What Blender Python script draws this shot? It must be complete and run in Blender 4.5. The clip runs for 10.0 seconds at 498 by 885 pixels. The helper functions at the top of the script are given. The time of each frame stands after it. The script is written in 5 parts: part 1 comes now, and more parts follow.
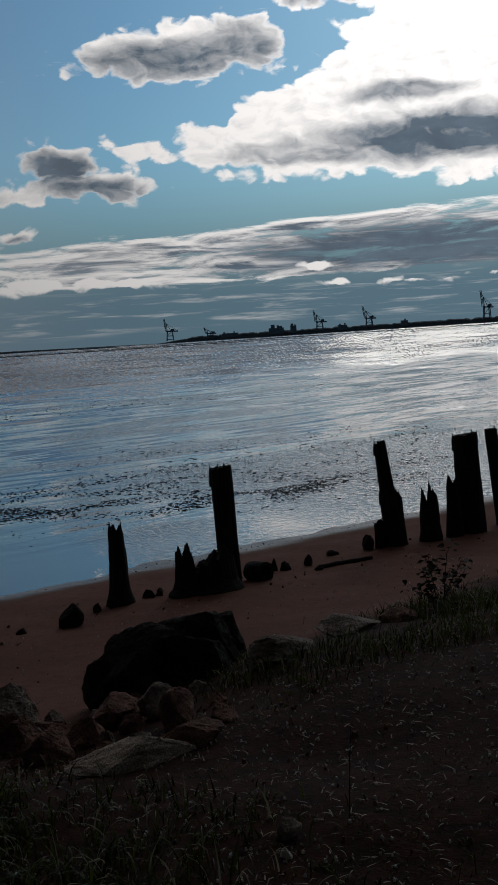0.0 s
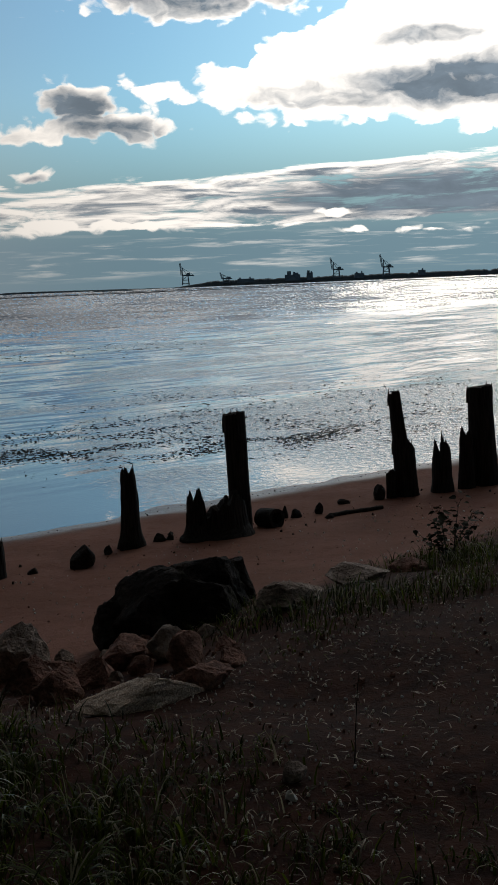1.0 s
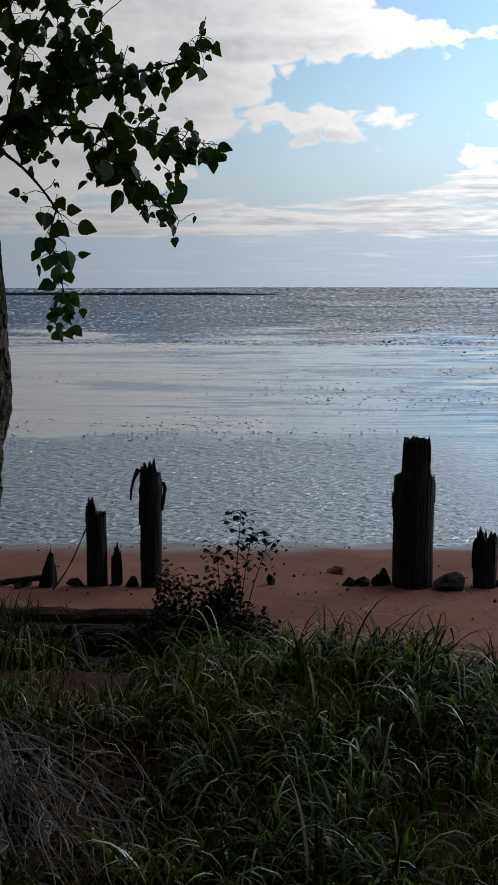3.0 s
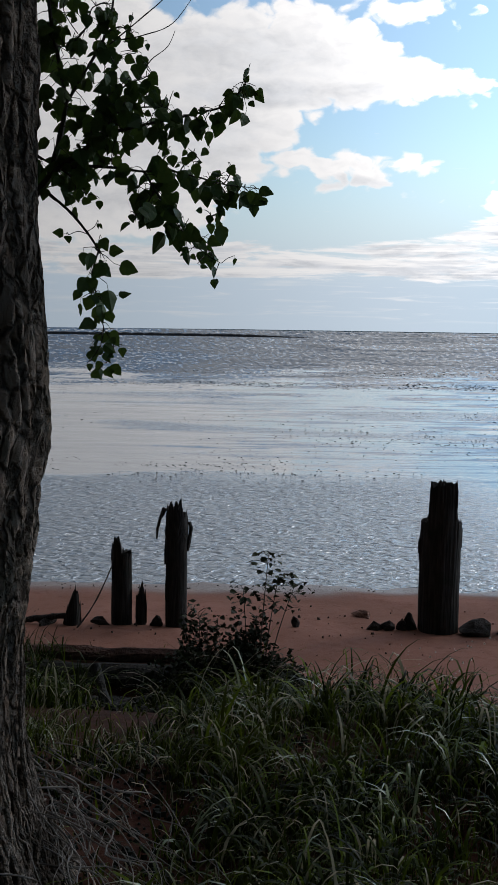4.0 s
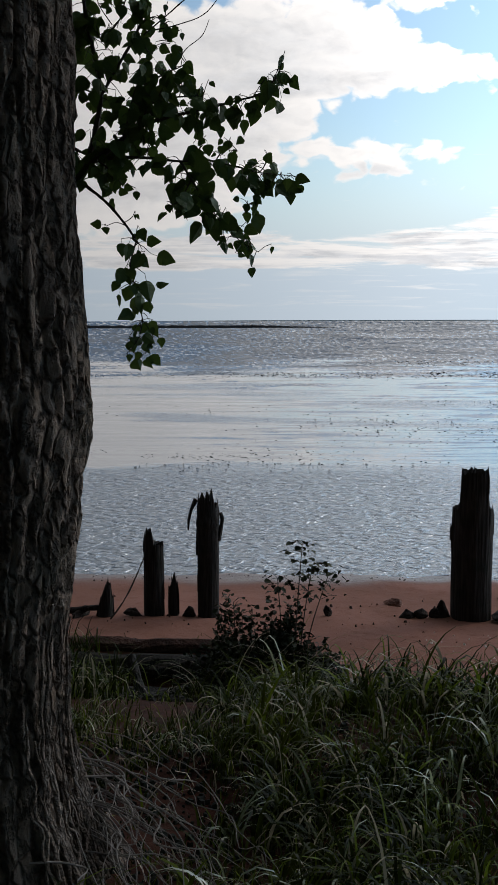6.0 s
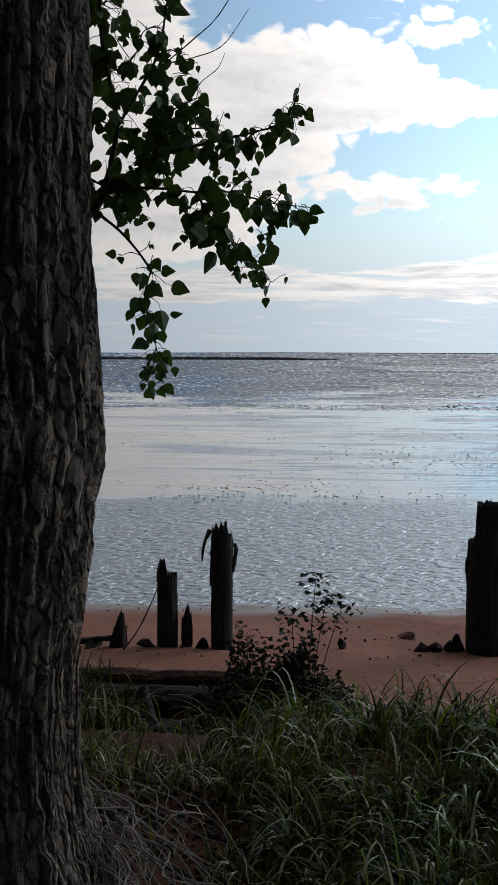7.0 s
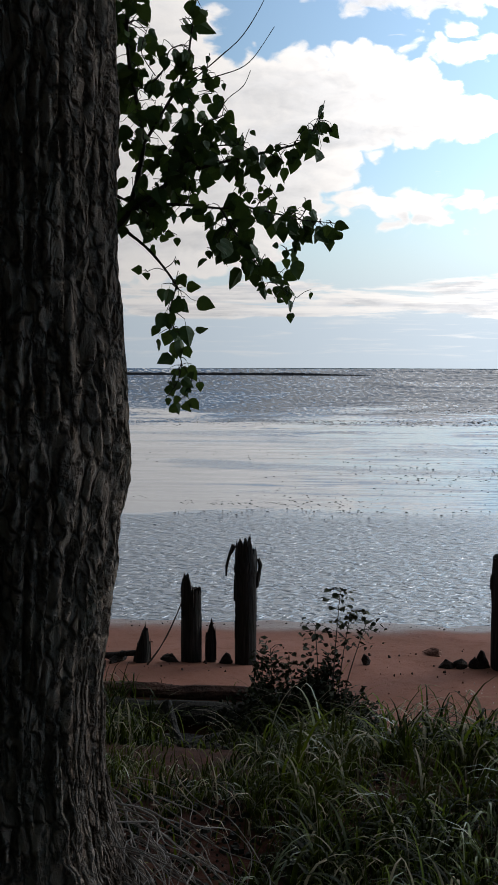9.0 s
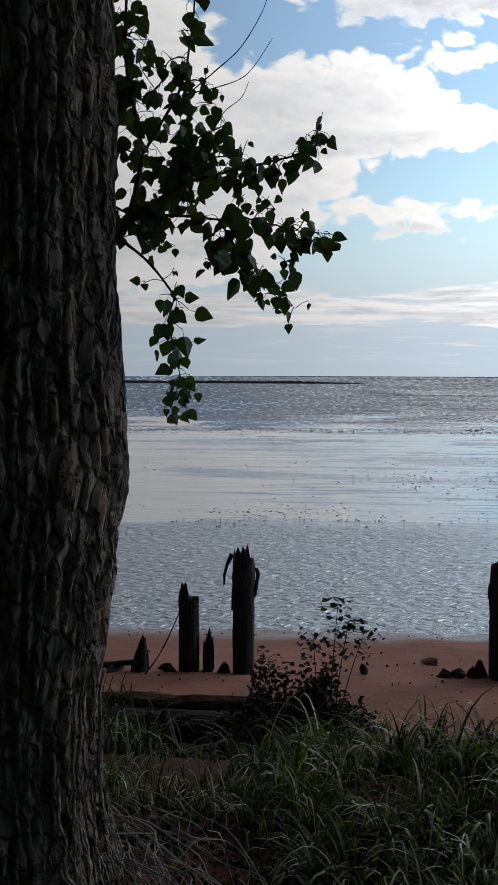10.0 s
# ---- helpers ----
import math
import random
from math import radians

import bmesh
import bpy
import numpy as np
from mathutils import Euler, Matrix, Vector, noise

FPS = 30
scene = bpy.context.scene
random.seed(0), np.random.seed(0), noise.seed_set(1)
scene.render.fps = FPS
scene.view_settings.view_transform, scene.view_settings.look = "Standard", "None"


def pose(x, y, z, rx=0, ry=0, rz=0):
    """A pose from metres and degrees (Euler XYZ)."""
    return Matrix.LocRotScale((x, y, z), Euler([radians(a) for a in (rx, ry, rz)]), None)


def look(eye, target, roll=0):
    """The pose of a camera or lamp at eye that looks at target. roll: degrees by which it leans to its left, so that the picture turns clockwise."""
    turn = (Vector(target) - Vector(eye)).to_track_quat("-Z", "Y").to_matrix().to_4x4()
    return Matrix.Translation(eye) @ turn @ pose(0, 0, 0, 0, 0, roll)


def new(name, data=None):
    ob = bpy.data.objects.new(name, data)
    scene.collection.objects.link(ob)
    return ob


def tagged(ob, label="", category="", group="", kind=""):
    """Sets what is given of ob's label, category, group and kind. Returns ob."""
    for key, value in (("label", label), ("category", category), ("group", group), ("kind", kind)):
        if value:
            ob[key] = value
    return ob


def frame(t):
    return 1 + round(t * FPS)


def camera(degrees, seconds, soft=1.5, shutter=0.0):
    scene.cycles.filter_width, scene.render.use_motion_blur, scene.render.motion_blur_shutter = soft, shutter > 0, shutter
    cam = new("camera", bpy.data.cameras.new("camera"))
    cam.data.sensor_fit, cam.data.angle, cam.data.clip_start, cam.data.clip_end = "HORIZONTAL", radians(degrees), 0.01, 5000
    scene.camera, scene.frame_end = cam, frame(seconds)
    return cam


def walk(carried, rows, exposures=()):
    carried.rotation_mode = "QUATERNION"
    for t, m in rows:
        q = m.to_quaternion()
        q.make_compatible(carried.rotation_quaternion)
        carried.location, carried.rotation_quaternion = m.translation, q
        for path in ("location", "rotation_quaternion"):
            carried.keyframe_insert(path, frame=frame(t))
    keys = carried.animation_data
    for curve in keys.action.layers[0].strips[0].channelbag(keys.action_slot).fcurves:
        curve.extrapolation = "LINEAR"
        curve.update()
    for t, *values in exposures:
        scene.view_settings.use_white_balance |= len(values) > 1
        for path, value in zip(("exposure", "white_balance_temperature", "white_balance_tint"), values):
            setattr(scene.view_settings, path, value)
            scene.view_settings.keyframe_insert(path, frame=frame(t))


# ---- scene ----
cam = camera(24.96, 10.0, soft=1.3)
# seconds, eye x y z, yaw, pitch, roll (degrees)
PATH = [
    (0.0, 0.012, -0.004, 2.455, 0.00, -5.34, -3.75),
    (0.5, 0.010, -0.001, 2.456, -0.52, -6.55, -3.71),
    (1.0, 0.004, 0.002, 2.455, 0.79, -8.02, -2.42),
    (1.2, 0.003, 0.004, 2.455, 1.49, -8.47, -1.87),
    (1.4, 0.000, 0.006, 2.455, 3.34, -9.33, -1.49),
    (1.6, -0.003, 0.006, 2.455, 8.35, -10.42, -1.11),
    (1.8, -0.003, 0.004, 2.455, 12.12, -11.10, -1.30),
    (2.0, 0.000, 0.003, 2.455, 15.91, -10.91, -2.40),
    (2.2, 0.010, 0.017, 2.453, 20.85, -10.75, -3.40),
    (2.5, 0.034, 0.044, 2.456, 31.40, -8.86, -0.55),
    (2.6, 0.039, 0.048, 2.457, 33.83, -9.07, -0.83),
    (3.0, 0.040, 0.045, 2.456, 36.02, -7.84, 0.00),
    (3.2, 0.032, 0.035, 2.455, 36.45, -7.12, 0.27),
    (4.5, 0.002, -0.001, 2.454, 37.56, -5.49, 0.60),
    (5.0, -0.022, -0.022, 2.447, 37.93, -7.68, -1.37),
    (5.2, -0.023, -0.030, 2.448, 37.67, -7.68, -1.17),
    (6.5, -0.020, -0.018, 2.443, 38.92, -5.09, 0.34),
    (7.0, -0.018, -0.014, 2.440, 39.17, -4.58, 0.20),
    (7.5, -0.016, -0.015, 2.440, 39.44, -4.35, 0.35),
    (8.0, -0.012, -0.018, 2.438, 40.02, -4.01, 0.14),
    (8.5, -0.015, -0.024, 2.437, 40.24, -3.97, 0.20),
    (9.0, -0.013, -0.024, 2.438, 40.39, -3.79, 0.22),
    (9.5, -0.012, -0.023, 2.440, 40.51, -3.72, 0.17),
    (10.0, -0.014, -0.025, 2.446, 40.27, -3.38, 0.22),
]


def cam_pose(x, y, z, yaw, pitch, roll):
    way = Vector((-math.sin(radians(yaw)) * math.cos(radians(pitch)), math.cos(radians(yaw)) * math.cos(radians(pitch)), math.sin(radians(pitch))))
    return look((x, y, z), Vector((x, y, z)) + way, roll)


walk(cam, [(t, cam_pose(*p)) for t, *p in PATH],
     exposures=[(0.0, -2.40, 6500, 10), (0.6, -2.02, 6700, 10), (1.0, -1.62, 7000, 10), (1.6, -1.09, 7050, 10), (2.0, -0.79, 6800, 9), (2.2, -0.76, 6600, 9), (2.6, -0.66, 6350, 9), (3.0, -0.37, 6350, 10), (4.5, -0.17, 6350, 10), (6.5, -0.06, 6550, 10), (8.5, 0.05, 6550, 10), (9.1, 0.05, 6550, 10), (10.0, -0.19, 6400, 9)])

# ---- light ----
SUN_AZ, SUN_EL = -17.0, 27.0          # degrees, positive to the left of +y
sun_way = Vector((-math.sin(radians(SUN_AZ)) * math.cos(radians(SUN_EL)), math.cos(radians(SUN_AZ)) * math.cos(radians(SUN_EL)), math.sin(radians(SUN_EL))))
sun = new("sun", bpy.data.lights.new("sun", "SUN"))
sun.data.energy, sun.data.angle, sun.data.color = 0.45, radians(10), (1.0, 0.93, 0.84)
sun.matrix_world = look(sun_way * 50, (0, 0, 0))


class Net:
    """Short hand for node trees."""

    def __init__(self, tree):
        self.tree = tree
        tree.nodes.clear()

    def node(self, kind, **kw):
        n = self.tree.nodes.new(kind)
        for k, v in kw.items():
            if k == "ins":
                for key, val in v.items():
                    self.put(n.inputs[key], val)
            elif k == "op":
                n.operation = v
            elif k == "blend":
                n.blend_type = v
            elif k == "dtype":
                n.data_type = v
            elif k == "dims":
                n.noise_dimensions = v
        return n

    def put(self, socket, val):
        if isinstance(val, bpy.types.NodeSocket):
            self.tree.links.new(val, socket)
        else:
            socket.default_value = val

    def m(self, op, a, b=None, c=None):
        n = self.node("ShaderNodeMath", op=op)
        for i, v in enumerate((a, b, c)):
            if v is not None:
                self.put(n.inputs[i], v)
        return n.outputs[0]

    def ramp(self, x, lo, hi, a=0.0, b=1.0, smooth=True):
        n = self.node("ShaderNodeMapRange", ins={0: x, 1: lo, 2: hi, 3: a, 4: b})
        n.interpolation_type = "SMOOTHSTEP" if smooth else "LINEAR"
        return n.outputs[0]

    def mix(self, f, a, b, blend="MIX"):
        n = self.node("ShaderNodeMix", dtype="RGBA", blend=blend)
        self.put(n.inputs[0], f), self.put(n.inputs[6], a), self.put(n.inputs[7], b)
        return n.outputs[2]

    def noise(self, vec, scale, detail=4.0, rough=0.55, dist=0.0):
        n = self.node("ShaderNodeTexNoise", ins={"Vector": vec, "Scale": scale, "Detail": detail, "Roughness": rough, "Distortion": dist})
        return n.outputs[0]

    def vec(self, x, y, z):
        return self.node("ShaderNodeCombineXYZ", ins={0: x, 1: y, 2: z}).outputs[0]

    def scaled(self, vec, sx, sy, sz):
        return self.node("ShaderNodeVectorMath", op="MULTIPLY", ins={0: vec, 1: (sx, sy, sz)}).outputs[0]


def rgb(r, g, b):
    return (r, g, b, 1.0)


# sky: clear sky with broken cumulus and long stratus streaks, sun behind the clouds
world = bpy.data.worlds.new("sky")
scene.world = world
world.use_nodes = True
N = Net(world.node_tree)
way = N.node("ShaderNodeTexCoord").outputs["Generated"]
sep = N.node("ShaderNodeSeparateXYZ", ins={0: way})
az = N.m("MULTIPLY", N.m("ARCTAN2", N.m("MULTIPLY", sep.outputs[0], -1.0), sep.outputs[1]), 57.2958)
el = N.m("MULTIPLY", N.m("ARCSINE", sep.outputs[2]), 57.2958)
nis = N.node("ShaderNodeTexSky")
nis.sky_type, nis.sun_disc, nis.sun_elevation, nis.sun_rotation = "NISHITA", False, radians(SUN_EL), radians(-SUN_AZ)
nis.air_density, nis.dust_density, nis.ozone_density = 1.0, 0.4, 1.5
SKY_STRENGTH = 0.10
west = N.ramp(az, 4.0, 32.0)          # the sky turns paler away from the sun
tint = N.mix(west, rgb(SKY_STRENGTH * 0.52, SKY_STRENGTH * 0.85, SKY_STRENGTH * 1.02), rgb(SKY_STRENGTH * 1.12, SKY_STRENGTH * 1.14, SKY_STRENGTH * 1.10))
clear = N.mix(1.0, nis.outputs[0], tint, "MULTIPLY")
cosang = N.node("ShaderNodeVectorMath", op="DOT_PRODUCT", ins={0: way, 1: sun_way}).outputs["Value"]
# cumulus: azimuth, elevation, half width, half height of each lobe
EAST_CLOUDS = [(2.4, 13.9, 5.1, 1.4), (4.6, 14.0, 2.8, 1.2), (-0.6, 14.3, 2.5, 1.4), (1.5, 13.2, 4.8, 0.6), (8.6, 8.95, 1.8, 1.25), (6.6, 8.0, 2.6, 0.95),
               (8.0, 8.0, 2.4, 0.9), (4.6, 7.7, 1.4, 0.5), (3.2, 9.5, 3.2, 0.45), (0.2, 9.4, 3.2, 1.15), (-3.5, 10.2, 3.6, 2.0), (-8.0, 11.0, 5.0, 3.0),
               (-12.5, 10.2, 5.5, 3.2), (-6.0, 8.5, 7.0, 1.0), (-12.0, 8.3, 5.0, 1.4), (-10.0, 13.6, 4.4, 2.5), (-12.5, 17.0, 7.5, 3.0), (-4.6, 16.7, 3.2, 1.3),
               (-18.0, 12.0, 6.0, 5.0), (10.9, 5.45, 0.95, 0.36)]
LOW_CLOUDS = [(10.4, 3.1, 1.9, 0.34), (5.0, 2.95, 2.1, 0.30), (7.2, 3.1, 1.1, 0.42), (-4.0, 3.5, 1.3, 0.32), (13.2, 2.9, 2.6, 0.28), (17.4, 2.9, 1.9, 0.24), (2.6, 2.75, 1.4, 0.2), (-9.5, 2.35, 4.2, 0.13), (-4.6, 2.6, 1.2, 0.2)]
MIDDLE_CLOUDS = [(14.6, 7.9, 2.3, 0.62), (11.5, 7.5, 2.7, 0.6), (9.4, 7.3, 0.9, 0.35), (21.8, 8.2, 2.5, 1.2), (21.0, 9.0, 1.5, 0.8), (20.9, 6.3, 2.3, 1.1),
                 (23.7, 7.6, 1.0, 0.5), (18.8, 7.3, 1.1, 0.35), (24.4, 6.3, 1.8, 0.32), (16.6, 6.1, 2.4, 0.5)]
WEST_CLOUDS = [(33.3, 8.0, 1.9, 0.8), (31.2, 7.6, 1.7, 0.8), (29.2, 8.0, 1.2, 0.6), (35.2, 8.4, 1.4, 0.9), (32.0, 7.2, 2.2, 0.4), (39.0, 12.2, 5.6, 3.4),
               (34.8, 14.4, 2.8, 1.4), (33.0, 12.8, 3.6, 2.1), (30.3, 12.2, 3.3, 1.3), (27.8, 11.9, 2.6, 0.7), (45.5, 9.0, 9.6, 5.0), (38.0, 10.4, 3.2, 2.4),
               (24.4, 11.85, 3.4, 0.3), (29.4, 15.1, 2.6, 0.75), (31.5, 18.1, 6.5, 1.35), (30.2, 15.9, 1.8, 0.45), (46.0, 15.5, 4.4, 3.5)]
# the thick parts that stay grey against the light, with their depth of grey
GREY_CORES = [(2.6, 13.6, 4.6, 0.95, 0.85), (-0.8, 14.0, 2.1, 1.2, 0.75), (8.7, 8.75, 1.7, 0.95, 1.0), (6.8, 7.7, 2.4, 0.6, 0.9), (-11.2, 9.2, 5.8, 1.1, 1.0), (-7.6, 9.2, 3.2, 0.8, 0.8),
              (-5.0, 8.7, 4.5, 0.5, 0.6), (-8.8, 11.4, 2.6, 0.4, 0.7), (-2.0, 9.1, 2.6, 0.4, 0.5), (-4.6, 16.5, 2.4, 0.9, 0.9), (10.9, 5.35, 0.9, 0.26, 0.8), (21.9, 8.1, 2.0, 0.75, 0.8)]
WEST_CORES = [(20.9, 6.1, 2.1, 0.85, 0.9), (13.6, 7.5, 3.0, 0.3, 0.3), (38.0, 13.4, 4.5, 1.2, 0.32), (36.0, 11.5, 4.5, 0.6, 0.5), (41.0, 9.3, 4.5, 1.5, 0.28), (33.0, 11.6, 2.8, 0.4, 0.45),
              (31.0, 17.8, 6.0, 1.3, 0.9), (32.0, 7.2, 2.4, 0.36, 0.5), (47.0, 6.4, 6.0, 0.5, 0.35)]

# outlines are frayed by bending the sky's coordinates with noise
fray = N.node("ShaderNodeTexNoise", ins={"Vector": N.vec(az, N.m("MULTIPLY", el, 1.7), 0.0), "Scale": 0.50, "Detail": 7.0, "Roughness": 0.46}).outputs[1]
bent = N.node("ShaderNodeVectorMath", op="MULTIPLY_ADD", ins={0: fray, 1: (2.1, 1.2, 0.0), 2: N.vec(N.m("SUBTRACT", az, 1.05), N.m("SUBTRACT", el, 0.60), 0.0)}).outputs[0]
billow = N.node("ShaderNodeTexVoronoi", ins={"Vector": N.node("ShaderNodeVectorMath", op="MULTIPLY", ins={0: bent, 1: (1.0, 1.5, 0.0)}).outputs[0], "Scale": 0.85, "Detail": 1.0, "Roughness": 0.4}).outputs["Distance"]


def inside(lobes):
    """How deep inside the lobes the direction lies, in degrees; below nought outside."""
    deepest = None
    for a, e, ra, re in lobes:
        r = N.node("ShaderNodeVectorMath", op="MULTIPLY_ADD", ins={0: bent, 1: (1 / ra, 1 / re, 0.0), 2: (-a / ra, -e / re, 0.0)}).outputs[0]
        r = N.node("ShaderNodeVectorMath", op="LENGTH", ins={0: r}).outputs["Value"]
        d = N.m("MULTIPLY_ADD", r, -re, re)
        deepest = d if deepest is None else N.m("MAXIMUM", deepest, d)
    return deepest


def greyness(cores):
    most = None
    for a, e, ra, re, grey_by in cores:
        r = N.node("ShaderNodeVectorMath", op="MULTIPLY_ADD", ins={0: bent, 1: (1 / ra, 1 / re, 0.0), 2: (-a / ra, -e / re, 0.0)}).outputs[0]
        r = N.node("ShaderNodeVectorMath", op="LENGTH", ins={0: r}).outputs["Value"]
        g = N.ramp(r, 1.6, 0.5, 0.0, grey_by)
        most = g if most is None else N.m("MAXIMUM", most, g)
    return most


lid = N.m("MULTIPLY", N.ramp(el, 18.5, 27.0), N.ramp(N.noise(N.vec(az, N.m("MULTIPLY", el, 2.0), 0.0), 0.05, 3.0), 0.36, 0.60))
deep = N.m("MAXIMUM", N.m("MAXIMUM", inside(EAST_CLOUDS), inside(MIDDLE_CLOUDS)), N.m("MAXIMUM", inside(WEST_CLOUDS), N.m("MULTIPLY_ADD", lid, 3.0, -1.0)))
dens = N.m("ADD", deep, N.m("MULTIPLY_ADD", billow, -0.85, 0.62))
relief_fine = N.noise(N.node("ShaderNodeVectorMath", op="MULTIPLY", ins={0: bent, 1: (1.0, 1.5, 0.0)}).outputs[0], 3.2, 5.0, 0.6)
cover = N.ramp(N.m("MULTIPLY_ADD", N.m("SUBTRACT", relief_fine, 0.5), 0.30, dens), -0.05, N.ramp(az, 26.0, 40.0, 0.26, 0.45))
# small relief on the clouds, lit from the sun's side
relief_a = N.noise(N.node("ShaderNodeVectorMath", op="MULTIPLY", ins={0: bent, 1: (0.9, 1.7, 0.0)}).outputs[0], 1.0, 6.0, 0.55)
relief_b = N.noise(N.node("ShaderNodeVectorMath", op="MULTIPLY_ADD", ins={0: bent, 1: (0.9, 1.7, 0.0), 2: (-0.30, 0.45, 0.0)}).outputs[0], 1.0, 6.0, 0.55)
relief = N.m("SUBTRACT", relief_b, relief_a)
core = N.m("MAXIMUM", greyness(GREY_CORES), greyness(WEST_CORES))
core = N.m("MULTIPLY", core, N.ramp(dens, 0.02, 0.42, 0.30, 1.0))
core = N.m("ADD", core, N.m("MULTIPLY", N.ramp(dens, 0.25, 1.6, 0.0, 1.0), N.m("MULTIPLY_ADD", west, 0.10, 0.08)))
core = N.m("MULTIPLY_ADD", N.m("MULTIPLY", relief, N.ramp(dens, 0.05, 0.4)), 0.70, core)
core = N.m("MINIMUM", N.m("MAXIMUM", N.m("MAXIMUM", core, N.m("MULTIPLY", lid, 0.8)), 0.0), 1.0)
# stratus streaks low over the water
streak = N.noise(N.vec(N.m("MULTIPLY", az, 0.22), N.m("MULTIPLY", el, 1.7), 3.0), 1.0, 8.0, 0.62, 0.5)
streak_b = N.noise(N.vec(N.m("MULTIPLY", az, 0.22), N.m("MULTIPLY_ADD", el, 1.7, 0.36), 3.0), 1.0, 8.0, 0.62, 0.5)
top = N.m("ADD", N.m("ADD", N.ramp(az, -13.0, 10.0, 6.3, 5.2, False), N.ramp(az, 11.0, 15.0, 0.0, 1.0)), N.ramp(az, 23.0, 31.0, 0.0, -1.75))
belt = N.m("MULTIPLY", N.ramp(el, N.ramp(az, 12.0, 22.0, 2.55, 2.25), N.ramp(az, 12.0, 22.0, 3.15, 2.75)), N.ramp(N.m("SUBTRACT", el, top), 0.25, -0.55))
sdens = N.m("ADD", N.m("MULTIPLY_ADD", streak, 3.0, -2.05), N.m("MULTIPLY", belt, N.m("ADD", N.ramp(az, 12.0, 24.0, 0.98, 0.90), N.ramp(az, 26.0, 34.0, 0.0, 0.10))))
scover = N.m("MULTIPLY", N.ramp(sdens, -0.05, 0.42), N.ramp(el, 1.6, 2.4))
score = N.ramp(N.m("ADD", N.m("MULTIPLY_ADD", streak_b, 3.0, -2.05), N.m("MULTIPLY", belt, 0.95)), N.m("MULTIPLY_ADD", west, -0.05, 0.20), N.m("MULTIPLY_ADD", west, 0.05, 0.85))
# a row of small cumulus along the belt's foot, white above and lost in the haze below
low_in = inside(LOW_CLOUDS)
low_cover = N.ramp(N.m("ADD", low_in, N.m("MULTIPLY_ADD", billow, -0.34, 0.22)), -0.02, 0.10)
low_fade = N.ramp(N.m("MULTIPLY_ADD", relief, 0.8, el), N.ramp(az, -3.0, 3.0, 2.0, 2.55), N.ramp(az, -3.0, 3.0, 2.4, 3.0))
sunny = N.m("POWER", N.m("MAXIMUM", cosang, 0.0), 6.0)
murk_d = N.m("SQRT", N.m("ADD", N.m("POWER", N.m("MULTIPLY_ADD", az, 1 / 11.0, 10.0 / 11.0), 2.0), N.m("POWER", N.m("MULTIPLY_ADD", el, 1 / 1.3, -4.0 / 1.3), 2.0)))
score = N.m("MAXIMUM", score, N.ramp(N.m("ADD", murk_d, N.m("MULTIPLY_ADD", streak, 2.0, -1.0)), 1.45, 0.6))
layers = N.noise(N.vec(N.m("MULTIPLY", az, 0.10), N.m("MULTIPLY", el, 4.6), 11.0), 1.0, 5.0, 0.6, 0.3)
score = N.m("MINIMUM", N.m("MAXIMUM", N.m("ADD", score, N.m("MULTIPLY", N.m("MULTIPLY_ADD", layers, 3.0, -1.35), west)), 0.0), 1.0)
bright = N.m("MULTIPLY_ADD", sunny, 1.55, 0.74)
grey = N.m("MULTIPLY", N.m("MULTIPLY_ADD", west, 0.28, 0.28), N.m("ADD", N.ramp(el, 17.0, 32.0, 1.0, 0.26), N.m("MULTIPLY", N.ramp(el, 15.0, 26.0), N.m("MULTIPLY", sunny, 2.0))))
lit_col = N.node("ShaderNodeVectorMath", op="SCALE", ins={0: (1.015, 0.985, 0.965), 3: bright}).outputs[0]
mottle = N.ramp(N.noise(N.vec(az, N.m("MULTIPLY", el, 2.2), 4.0), 0.45, 7.0, 0.6, 0.3), 0.3, 0.7, 0.86, 1.16)
dim_col = N.node("ShaderNodeVectorMath", op="SCALE", ins={0: N.mix(west, rgb(0.66, 0.88, 1.14), rgb(0.955, 0.975, 1.025)), 3: N.m("MULTIPLY", grey, mottle)}).outputs[0]
haze = N.mix(N.ramp(el, 10.0, 1.8), clear, N.mix(west, rgb(0.19, 0.32, 0.41), rgb(0.51, 0.59, 0.67)))
wisps = N.noise(N.vec(N.m("MULTIPLY", az, 0.22), N.m("MULTIPLY", el, 3.2), 6.0), 1.0, 6.0, 0.6, 0.4)
haze = N.mix(N.m("MULTIPLY", N.ramp(wisps, 0.50, 0.72, 0.0, 0.45), N.m("MULTIPLY", N.ramp(el, 0.3, 0.9), N.ramp(el, 3.0, 2.0))), haze, lit_col)
sky_a = N.mix(scover, haze, N.mix(N.m("MULTIPLY", score, N.ramp(az, 0.0, 14.0, 1.0, 0.85)), lit_col, dim_col))
sky_a = N.mix(N.m("MULTIPLY", low_cover, low_fade), sky_a, lit_col)
sky_b = N.mix(cover, sky_a, N.mix(core, lit_col, dim_col))
# the whole sky brightens towards the sun
lobe = N.m("MULTIPLY_ADD", N.m("POWER", N.m("MAXIMUM", cosang, 0.0), 3.0), 2.8, 0.60)
bg = N.node("ShaderNodeBackground", ins={0: sky_b, 1: lobe})
N.tree.links.new(bg.outputs[0], N.node("ShaderNodeOutputWorld").inputs[0])

# ---- materials ----


def material(name, build):
    mat = bpy.data.materials.new(name)
    mat.use_nodes = True
    net = Net(mat.node_tree)
    out = net.node("ShaderNodeOutputMaterial")
    net.tree.links.new(build(net), out.inputs[0])
    return mat


